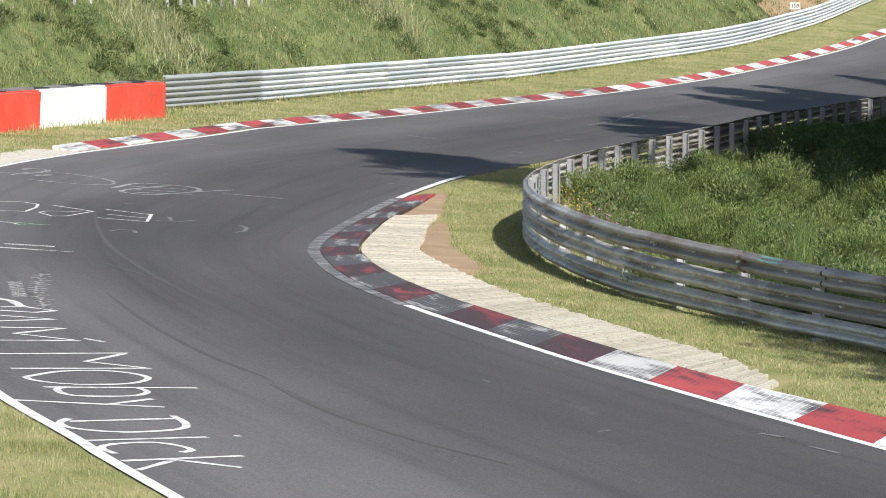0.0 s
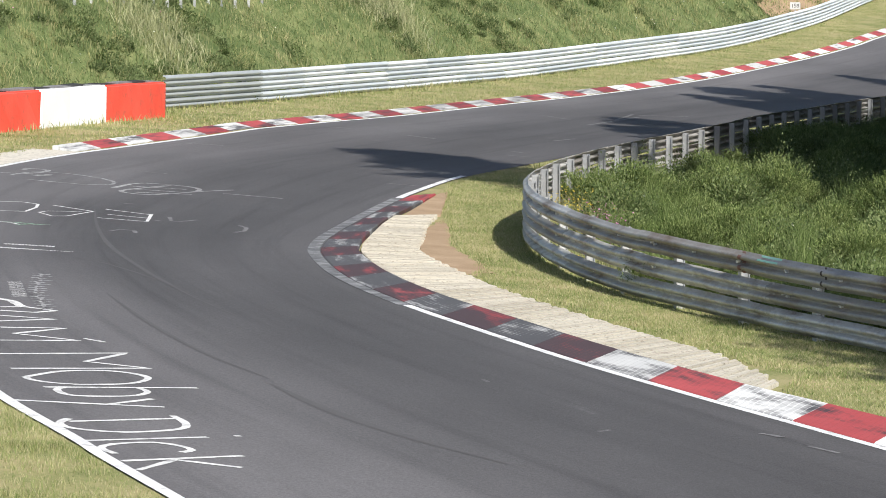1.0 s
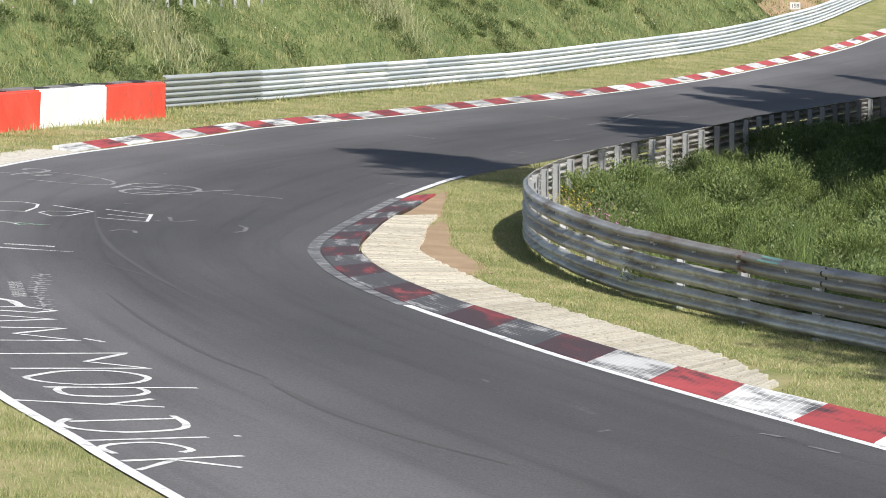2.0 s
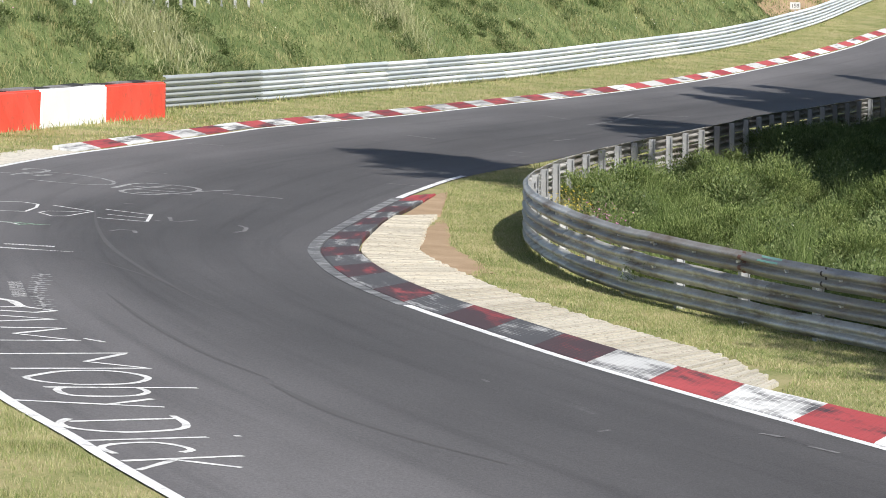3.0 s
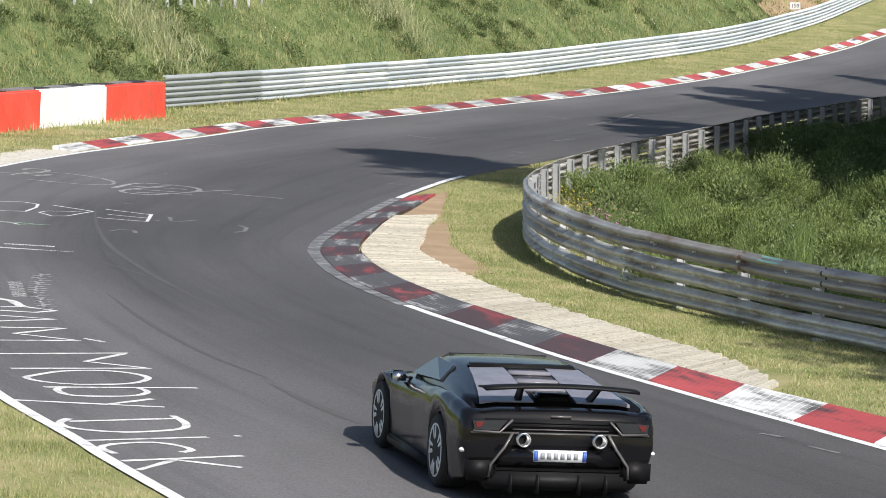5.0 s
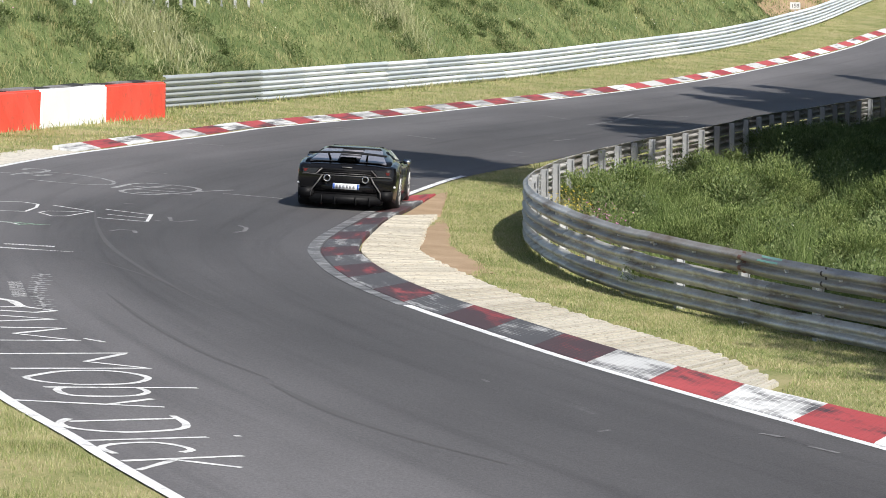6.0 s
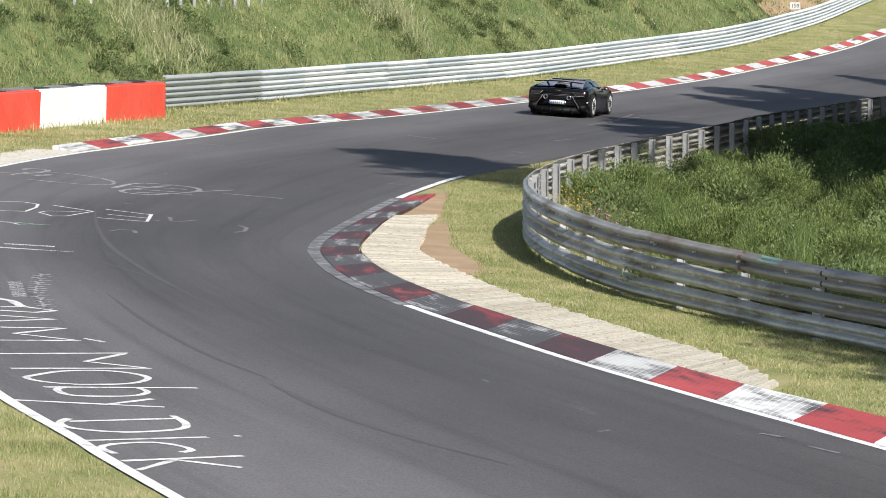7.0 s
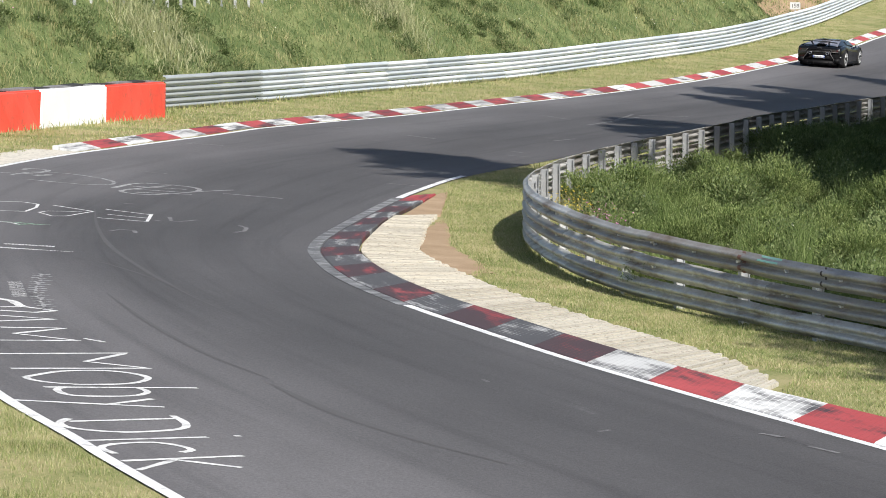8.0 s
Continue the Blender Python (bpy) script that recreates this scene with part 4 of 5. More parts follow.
def build_thicket():
    # sheet coloured near black so the gaps between bushes look shaded
    floor_y = [44 + 1.5 * k for k in range(52)]
    left = [Vector((float(RAIL_X(y)) + 0.3, y)) for y in floor_y]
    right = [Vector((max(0.1206 * y + 6, a.x + 1), y)) for y, a in zip(floor_y, left)]
    tagged(strip("thicket_floor", left, right, M_GAP_SHADE, 0.01, 6), "ground under the thicket, coloured dark for the shade between the bushes", "ground", kind="structure")
    x, y = inside_bend(110000, 46, 118, 0.35, 2.2)
    c = on_ground(x, y)
    c[:, 2] += 0.2 * RNG.random(len(x)) ** 0.7 * (0.4 + field(x, y, 0.8, 12))
    tagged(leaves("thicket_undergrowth", c, 0.035 + 0.04 * RNG.random(len(x)), M_WEED_SHADE, None, 0.8, 0.5), "low dark green undergrowth inside the bend", "undergrowth", kind="stuff")
    x, y = inside_bend(14000, 46, 118, 0.3, 2.2)
    tagged(blades("thicket_grass", on_ground(x, y), 0.08 + 0.2 * RNG.random(len(x)) * field(x, y, 0.7, 14), 0.008, M_TALL, 0.7), "tall fresh green grass inside the bend", "grass", kind="stuff")
    y = RNG.uniform(57, 74, 2600)
    x = RAIL_X(y) + RNG.uniform(0.2, 1.4, len(y))
    tagged(blades("flower_grass", on_ground(x, y), RNG.uniform(0.2, 0.6, len(y)), 0.009, M_STRAW, 0.5), "pale seeding grass among the flowers behind the barrier", "grass", kind="stuff")
    # bushes that keep clear of each other, with dark gaps between
    bushes = []
    for bx, by in zip(*inside_bend(2600, 46.5, 116, 0.55, 1.8)):
        away = bx - float(RAIL_X(by))
        r = RNG.choice([0.35, 0.5, 0.85, 1.2]) * RNG.uniform(0.85, 1.15) * min(1.0, 0.5 + away / 3.0)
        if all((bx - a) ** 2 + (by - b) ** 2 > (0.88 * (r + q)) ** 2 for a, b, q, _ in bushes):
            bushes.append((bx, by, r, r * RNG.uniform(0.75, 1.15) + 0.12 + 0.15 * min(max((by - 62) / 10, 0), 1) * min(1, away / 2)))
    bushes = [(a, b, r, min(h, 1.4 - 0.014 * max(0, b - 60))) for a, b, r, h in bushes if not (a < float(RAIL_X(b)) + 1.25 and 58 < b < 72)]
    B = np.array(bushes)
    kind = RNG.random(len(B))
    kind = np.where(B[:, 0] > RAIL_X(B[:, 1]) + 3.6, kind - 0.12, kind)
    broom, leafy = B[kind > 0.48], B[kind <= 0.48]
    # broom: sheaves of arching green stems set with tiny leaves
    each = 300
    g = np.repeat(on_ground(broom[:, 0], broom[:, 1]), each, 0)
    r, h = np.repeat(broom[:, 2], each), np.repeat(broom[:, 3], each)
    a, u = RNG.uniform(0, 2 * np.pi, len(g)), RNG.random(len(g)) ** 0.6
    out = np.stack([np.cos(a) * r * u * 1.1, np.sin(a) * r * u * 1.1, h * RNG.uniform(0.72, 1.05, len(g)) * np.sqrt(1.02 - 0.72 * u * u)], 1)
    base = g + out * np.array([0.3, 0.3, 0.0])
    tip = g + out
    tagged(stems("broom_stems", base, tip, 0.011, M_BROOM), "arching green broom stems inside the bend", "bushes", kind="stuff")
    k = RNG.choice(len(g), 330000, p=r ** 2 / (r ** 2).sum())
    t = RNG.uniform(0.55, 1.03, (len(k), 1))
    d = (tip - base)[k]
    p = base[k] + d * t + np.array([0, 0, 0.12]) * np.linalg.norm(d, axis=1)[:, None] * (1 - np.abs(2 * t - 1.1)) + RNG.normal(0, 0.018, (len(k), 3))
    tagged(leaves("broom_leaves", p, 0.035 + 0.045 * RNG.random(len(k)), M_BROOM, None, 0.6, 0.22, d / np.linalg.norm(d, axis=1)[:, None] + RNG.normal(0, 0.3, d.shape)), "feathery bright green broom bushes inside the bend", "bushes", kind="stuff")
    # dark leaves added in the middle of each bush stand in for inner shade
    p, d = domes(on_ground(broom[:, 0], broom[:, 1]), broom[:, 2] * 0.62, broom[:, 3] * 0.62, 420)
    tagged(leaves("broom_hearts", p, 0.07 + 0.05 * RNG.random(len(p)), M_WEED_SHADE, None, 0.6, 0.4, d), "dark leaves inside the broom bushes, added for their inner shade", "bushes", kind="stuff")
    # leafy bushes: two lumpy shells of small leaves
    for inner, each, size in ((1.0, 2300, 0.035), (0.76, 900, 0.06)):
        p, d = domes(on_ground(leafy[:, 0], leafy[:, 1]), leafy[:, 2] * inner, leafy[:, 3] * inner * 0.95, each)
        tagged(leaves("leafy_bushes", p, size * (0.8 + RNG.random(len(p))), M_LEAFY, None, 0.6, 0.62, d), "rounded leafy green bushes inside the bend", "bushes", kind="stuff")
    # taller spiky tufts
    k = 90
    ty = RNG.uniform(50, 88, k)
    lo, hi = RAIL_X(ty) + 1.0, 0.1206 * ty + 0.8
    tx = lo + (hi - lo) * RNG.random(k)
    tx, ty = tx[hi > lo], ty[hi > lo]
    each = 110
    spread = RNG.normal(0, 0.13, (len(tx), each, 2))
    bx, by = (tx[:, None] + spread[:, :, 0]).ravel(), (ty[:, None] + spread[:, :, 1]).ravel()
    th = np.repeat(RNG.uniform(0.5, 1.0, len(tx)), each) * RNG.uniform(0.6, 1.05, len(bx))
    tagged(blades("spiky_tufts", on_ground(bx, by), th, 0.012, M_TALL, 0.55), "tall spiky bright green tufts among the weeds", "grass", kind="stuff")
    # pale blossom here and there
    pick = leafy[RNG.integers(0, len(leafy), 240)]
    top, _ = domes(on_ground(pick[:, 0], pick[:, 1]), pick[:, 2], pick[:, 3], 2)
    tagged(leaves("white_blossom", top, 0.035, M_PETAL, None, 0.5, 0.8), "small white blossom scattered over the bushes", "flowers", kind="stuff")
    # bright flowers by the end of the barrier
    for name, mat, cx, cy, rx, ry, k, z0, z1, label in (("yellow_blossom", M_YELLOW, 2.45, 67.0, 0.6, 6.5, 620, 0.2, 0.66, "yellow ragwort blossom behind the barrier"), ("pink_blossom", M_PINK, 2.75, 63.6, 0.4, 3.2, 300, 0.25, 0.75, "pink willowherb spikes behind the barrier")):
        fx, fy = RNG.normal(cx, rx / 2, k), RNG.normal(cy, ry / 2, k)
        fx = np.maximum(fx, RAIL_X(fy) + 0.25)
        f = on_ground(fx, fy)
        f[:, 2] += RNG.uniform(z0, z1, k)
        tagged(leaves(name, f, 0.042, mat, None, 0.6, 0.75), label, "flowers", kind="stuff")


def build_bank_plants():
    n = 330000
    i = RNG.uniform(8, len(BANK_LINE) - 12, n)
    o = 0.35 + 4.9 * RNG.random(n)
    pts = np.array([bank_point(a, b) for a, b in zip(i, o)])
    bare = (pts[:, 1] > 185.5) & (pts[:, 1] < 210.1) & (RNG.random(n) < 0.93)
    pts, i, o = pts[~bare], i[~bare], o[~bare]
    n = len(pts)
    f = field(pts[:, 0], pts[:, 1], 0.3, 31)
    g = field(pts[:, 0], pts[:, 1], 0.9, 32)
    bushy = (f + 0.5 * g) > 0.6
    third = RNG.random(n) < 0.6
    b = pts[bushy & third]
    b[:, 2] += (0.1 + 0.7 * np.clip(f[bushy & third] + 0.5 * g[bushy & third] - 0.75, 0, 1) * 1.6) * RNG.random(len(b)) ** 0.5
    tagged(leaves("bank_bushes", b, 0.04 + 0.045 * RNG.random(len(b)), M_BANKLEAF, None, 0.8, 0.6), "low bushes and weeds on the embankment", "bushes", kind="stuff")
    t = pts[~(bushy & third)]
    straw = RNG.random(len(t)) < 0.16 + 0.3 * (field(t[:, 0], t[:, 1], 0.4, 33) > 0.62)
    ht = 0.08 + 0.2 * RNG.random(len(t))
    tagged(blades("bank_grass", t[~straw], ht[~straw], 0.022, M_BANKGRASS, 0.8), "long meadow grass on the embankment", "grass", kind="stuff")
    tagged(blades("bank_seed_heads", t[straw], ht[straw] * 1.3, 0.025, M_STRAW, 0.9), "pale seeding grass on the embankment", "grass", kind="stuff")
    # shrubs in clumps, leafier towards the near end; pale seeding swathes between
    many = 900
    q = pts[RNG.integers(0, n, many * 4)]
    chance = field(q[:, 0], q[:, 1], 0.22, 41) + np.where(q[:, 1] < 118, 0.12, -0.05)
    q = q[np.argsort(-chance - 0.12 * RNG.random(len(q)))[:many]]
    r = RNG.uniform(0.2, 0.62, many)
    p, d = domes(q - np.array([0, 0, 0.12]), r, r * RNG.uniform(0.7, 1.15, many), 430)
    tone = np.repeat(RNG.random(many), 430)
    for name, mat, pick, ratio, label in (("bank_shrubs", M_LEAFY, tone < 0.2, 0.6, "dark green shrubs on the embankment"), ("bank_thicket", M_BANKLEAF, (tone >= 0.2) & (tone < 0.88), 0.5, "green weeds in clumps on the embankment"), ("bank_dry_weeds", M_STRAW, tone >= 0.88, 0.25, "pale flowering weeds on the embankment")):
        tagged(leaves(name, p[pick], 0.045 + 0.055 * RNG.random(pick.sum()), mat, None, 0.6, ratio, d[pick]), label, "bushes", kind="stuff")
    q = pts[np.argsort(-field(pts[:, 0], pts[:, 1], 0.17, 43) - 0.1 * RNG.random(n))[:9000]]
    q = q + RNG.normal(0, 0.2, q.shape) * np.array([1, 1, 0])
    tagged(blades("bank_pale_grass", q, 0.25 + 0.25 * RNG.random(len(q)), 0.022, M_PALE, 1.3), "swathes of pale seeding grass on the embankment", "grass", kind="stuff")
    for name, mat, k, label in (("bank_pink_blossom", M_PINK, 60, "pink willowherb spikes on the embankment"), ("bank_white_blossom", M_PETAL, 200, "white blossom on the embankment")):
        e = pts[RNG.integers(0, n, k)]
        e[:, 2] += RNG.uniform(0.2, 0.45, k)
        tagged(leaves(name, e, 0.07, mat, None, 0.6, 0.9), label, "flowers", kind="stuff")


M_PALE = surface("pale_grass", [(0.3, (0.30, 0.33, 0.16)), (0.7, (0.52, 0.52, 0.32))], 1.0, 0.8, bump=0, by="island", trans=0.3, spec=0.2)
M_BANKLEAF = surface("bank_leaves", [(0.2, (0.075, 0.12, 0.04)), (0.5, (0.155, 0.21, 0.085)), (0.8, (0.30, 0.34, 0.17))], 0.35, 0.7, bump=0, by="island", trans=0.3, spec=0.2)
M_BANKGRASS = surface("bank_meadow", [(0.25, (0.10, 0.155, 0.05)), (0.45, (0.19, 0.25, 0.10)), (0.62, (0.32, 0.35, 0.17)), (0.8, (0.42, 0.38, 0.22))], 0.5, 0.8, bump=0, by="island", trans=0.3, spec=0.2)
build_turf()
build_thicket()
build_bank_plants()


# ---- spruces beside the track, out of view, placed so that their shade falls across it ----
def spruce(x, y, h, radius, start=0.52, taper=0.75, dense=26):
    base = tagged(new("spruce"), "tall slender dark green spruce out of view, placed for its shade", "tree", group="spruces beside the track")
    n = 9
    v, f = [], []
    for k in range(8):
        z, r = h * k / 7 - 0.3 * (k == 0), 0.24 * (1 - 0.95 * k / 7)
        v += [(r * math.cos(2 * math.pi * j / n), r * math.sin(2 * math.pi * j / n), z) for j in range(n)]
    for k in range(7):
        f += [(k * n + j, k * n + (j + 1) % n, (k + 1) * n + (j + 1) % n, (k + 1) * n + j) for j in range(n)]
    mesh_ob("trunk", v, f, M_BARK, base, True)
    limbs, sprays = [], []
    z = start * h
    while z < h * 0.99:
        share = (z / h - start) / (1 - start)
        r = radius * (1 - share) ** taper + 0.15
        for a in RNG.uniform(0, 2 * np.pi, 7):
            rr = r * RNG.uniform(0.65, 1.1)
            d = np.array([math.cos(a), math.sin(a), -0.25])
            limbs.append([np.array([0, 0, z]), np.array([0, 0, z + 0.05]), np.array([0, 0, z]) + d * rr])
            m = int(8 + dense * rr)
            u = RNG.random((m, 1)) ** 0.7
            sprays.append(np.array([0, 0, z]) + d * rr * u + RNG.normal(0, 0.16, (m, 3)) * (0.4 + rr * 0.3))
        z += 0.42
    scatter_mesh("branches", np.array(limbs), 3, [(0, 1, 2)], M_BARK, base)["kind"] = "stuff"
    c = np.concatenate(sprays)
    leaves("crown", c, 0.3 + 0.2 * RNG.random(len(c)), M_NEEDLE, base, 0.5, 0.45)["kind"] = "stuff"
    base.matrix_basis = pose(x, y, ground_z(x, y), 0, 0, RNG.uniform(0, 360))
    return base


# unseen dense rows, added only to darken the thicket and the far rail
SHADE_ROW = spruce(14.4, 84.0, 13.5, 3.0, 0.06, 0.4, 34)
for tx, ty, turn in ((15.5, 87.9, 50), (16.5, 91.9, 130), (17.5, 96.1, 220), (18.7, 100.3, 15), (19.9, 104.4, 85), (21.2, 108.8, 300), (22.7, 113.6, 170), (18.2, 93.5, 250), (20.6, 101.5, 100), (13.6, 81.2, 15), (15.1, 86.2, 290), (16.1, 94.0, 110), (17.2, 98.2, 35)):
    copy_thing(SHADE_ROW, pose(tx, ty, ground_z(tx, ty), 0, 0, turn))
SHADE_ROW_LOW = spruce(13.0, 78.8, 8.5, 2.5, 0.06, 0.4, 34)
for tx, ty, turn in ((12.8, 75.9, 80), (12.3, 72.6, 200)):
    copy_thing(SHADE_ROW_LOW, pose(tx, ty, ground_z(tx, ty), 0, 0, turn))
FULL = spruce(20.3, 110.1, 22, 4.0, 0.08)
for tx, ty, turn in ((23.6, 118.9, 70), (27.7, 129.2, 190), (32.2, 141.1, 320)):
    copy_thing(FULL, pose(tx, ty, ground_z(tx, ty), 0, 0, turn))
TALL, SLIM = spruce(11.5, 66.0, 25, 3.7, 0.68, 0.6, 22), spruce(16.7, 88.0, 22, 4.4)
for proto, tx, ty, turn in ((SLIM, 19.8, 81.2, 75), (TALL, 23.2, 112.7, 60), (TALL, 24.4, 105.1, 170), (TALL, 26.6, 112.0, 280), (TALL, 18.9, 89.7, 25), (TALL, 20.1, 84.8, 200), (SLIM, 15.7, 34.4, 140)):
    copy_thing(proto, pose(tx, ty, ground_z(tx, ty), 0, 0, turn))


# ---- marker sign and fence posts on the embankment, bare slope ----
M_SIGN = surface("sign_white", [(0.3, (0.62, 0.63, 0.62)), (0.7, (0.75, 0.75, 0.74))], 3.0, 0.6, bump=0.05)
M_INK = surface("sign_ink", [(0.3, (0.05, 0.05, 0.05)), (0.7, (0.09, 0.09, 0.09))], 3.0, 0.7, bump=0.0)


def build_sign(x, y, z):
    sign = tagged(new("marker_sign"), "small white numbered marker board on a post behind the barrier", "sign")
    g = ground_z(x, y)
    mesh_ob("post", [(a, b, c) for c in (g - z - 0.3, 0.16) for a, b in ((-0.03, 0.02), (0.03, 0.02), (0.03, 0.07), (-0.03, 0.07))], [(0, 1, 5, 4), (1, 2, 6, 5), (2, 3, 7, 6), (3, 0, 4, 7), (4, 5, 6, 7)], M_POST, sign)
    bm = bmesh.new()
    bmesh.ops.create_cube(bm, size=1, matrix=Matrix.Diagonal((0.52, 0.025, 0.36, 1)))
    bmesh.ops.bevel(bm, geom=bm.edges[:], offset=0.008, segments=2, affect="EDGES")
    me = bpy.data.meshes.new("board")
    bm.to_mesh(me)
    bm.free()
    me.materials.append(M_SIGN)
    board = new("board", me)
    board.parent = sign
    txt = bpy.data.curves.new("digits", "FONT")
    txt.body, txt.size, txt.align_x, txt.align_y, txt.extrude = "158", 0.27, "CENTER", "CENTER", 0.002
    txt.materials.append(M_INK)
    digits = new("digits", txt)
    digits.parent = sign
    digits.matrix_basis = pose(0, -0.017, 0, 90)
    sign.matrix_basis = pose(x, y, z, 0, 0, -8)


build_sign(17.67, 184.54, -1.74)
FENCE = tagged(new("wire_fence"), "grey fence posts along the top of the embankment", "fence", kind="structure")
for k in range(22):
    q = bank_point(43.0 + 1.1 * k, 4.3)
    bm_v = [(q.x + a, q.y + b, q.z + c) for c in (-0.3, 1.6) for a, b in ((-0.045, -0.04), (0.045, -0.04), (0.045, 0.04), (-0.045, 0.04))]
    mesh_ob("fence_post", bm_v, [(0, 1, 5, 4), (1, 2, 6, 5), (2, 3, 7, 6), (3, 0, 4, 7), (4, 5, 6, 7)], M_POST, FENCE)


def build_bare_slope():
    ks = [k for k, p in enumerate(BANK_LINE) if 180.7 < p.y < 206.1]
    offs = [0.5 + 0.3 * k for k in range(14)]
    v = [tuple(bank_point(k, o) + Vector((0, 0, 0.09 + 0.1 * noise.noise((k * 0.7, o * 2, 5))))) for k in ks for o in offs]
    w = len(offs)
    f = [(i * w + k, (i + 1) * w + k, (i + 1) * w + k + 1, i * w + k + 1) for i in range(len(ks) - 1) for k in range(w - 1)]
    tagged(mesh_ob("bare_slope", v, f, M_DIRT, None, True), "bare brown slope with dry grass above the barrier", "bare earth", kind="structure")
    n = 2500
    c = np.array([bank_point(a, b) for a, b in zip(RNG.uniform(ks[0], ks[-1], n), RNG.uniform(0.5, 4.4, n))])
    tagged(blades("dry_tufts", c, 0.12 + 0.25 * RNG.random(n), 0.045, M_STRAW, 0.9), "dry straw-coloured grass tufts on the bare slope", "grass", kind="stuff")


build_bare_slope()


# ---- the car ----
M_PAINT = surface("black_car_paint", [(0.3, (0.004, 0.004, 0.005)), (0.7, (0.007, 0.007, 0.008))], 2.0, 0.14, bump=0.0, spec=0.4)
M_GLASS = surface("dark_glass", [(0.3, (0.012, 0.014, 0.016)), (0.7, (0.02, 0.022, 0.025))], 2.0, 0.06, bump=0.0, spec=0.8)
# the lilac-grey base colour stands in for sky reflected in the glass
M_COVER_SKY = surface("engine_window", [(0.3, (0.16, 0.155, 0.18)), (0.7, (0.24, 0.235, 0.27))], 6.0, 0.2, metal=0.0, bump=0.05)
M_CARBON = surface("matt_black", [(0.3, (0.004, 0.004, 0.005)), (0.7, (0.009, 0.009, 0.010))], 8.0, 0.55, bump=0.1, spec=0.2)
M_TRIM = surface("grey_trim", [(0.3, (0.10, 0.095, 0.095)), (0.7, (0.18, 0.17, 0.17))], 6.0, 0.4, metal=0.4, bump=0.0)
M_CHROME = surface("bright_metal", [(0.3, (0.6, 0.6, 0.6)), (0.7, (0.75, 0.75, 0.75))], 6.0, 0.2, metal=1.0, bump=0.0)
M_RIM = surface("silver_rim", [(0.3, (0.70, 0.70, 0.70)), (0.7, (0.82, 0.82, 0.82))], 6.0, 0.35, metal=0.15, bump=0.0)
M_TYRE = surface("tyre_rubber", [(0.3, (0.012, 0.012, 0.012)), (0.7, (0.028, 0.028, 0.028))], 8.0, 0.8, bump=0.2, fine=60)
M_LAMP = surface("red_lamp_glass", [(0.3, (0.07, 0.012, 0.012)), (0.7, (0.12, 0.02, 0.02))], 8.0, 0.15, bump=0.0)
M_PLATE = surface("plate_white", [(0.3, (0.74, 0.76, 0.8)), (0.7, (0.82, 0.84, 0.86))], 8.0, 0.4, bump=0.0)
M_PLATE_INK = surface("plate_grey", [(0.3, (0.24, 0.25, 0.28)), (0.7, (0.32, 0.33, 0.36))], 8.0, 0.5, bump=0.0)
M_PLATE_BLUE = surface("plate_blue", [(0.3, (0.04, 0.1, 0.4)), (0.7, (0.06, 0.14, 0.5))], 8.0, 0.4, bump=0.0)


def part(name, bm, mat, parent, label="", smooth=True):
    me = bpy.data.meshes.new(name)
    bmesh.ops.recalc_face_normals(bm, faces=bm.faces[:])
    bm.to_mesh(me)
    bm.free()
    me.materials.append(mat)
    if smooth:
        me.polygons.foreach_set("use_smooth", [True] * len(me.polygons))
    ob = new(name, me)
    ob.parent = parent
    if label:
        ob["label"] = label
    return ob


def box(x0, x1, y0, y1, z0, z1, bevel=0.01):
    bm = bmesh.new()
    bmesh.ops.create_cube(bm, size=1, matrix=Matrix.Translation(((x0 + x1) / 2, (y0 + y1) / 2, (z0 + z1) / 2)) @ Matrix.Diagonal((x1 - x0, y1 - y0, z1 - z0, 1)))
    if bevel:
        bmesh.ops.bevel(bm, geom=bm.edges[:], offset=min(bevel, 0.4 * min(x1 - x0, y1 - y0, z1 - z0)), segments=2, affect="EDGES")
    return bm


def loft(sections, closed=False, caps=True):
    """Skin through sections of as many points each."""
    bm = bmesh.new()
    rows = [[bm.verts.new(p) for p in s] for s in sections]
    n = len(rows[0])
    for a, b in zip(rows, rows[1:]):
        for k in range(n if closed else n - 1):
            j = (k + 1) % n
            bm.faces.new((a[k], a[j], b[j], b[k]))
    if caps:
        bm.faces.new(rows[0])
        bm.faces.new(rows[-1])
    return bm


def bar(points, radius, sides=6):
    """A rod through some points."""
    P = [Vector(p) for p in points]
    secs = []
    for i, p in enumerate(P):
        t = (P[min(i + 1, len(P) - 1)] - P[max(i - 1, 0)]).normalized()
        u = t.cross(Vector((0.3, 0.2, 0.93))).normalized()
        w = t.cross(u)
        secs.append([p + (u * math.cos(2 * math.pi * k / sides) + w * math.sin(2 * math.pi * k / sides)) * radius for k in range(sides)])
    return loft(secs, True)


def ring(profile, sides=28):
    """A body of revolution about x: profile rows of (x, radius)."""
    secs = [[(x, r * math.cos(2 * math.pi * k / sides), r * math.sin(2 * math.pi * k / sides)) for k in range(sides)] for x, r in profile]
    return loft(secs, True)


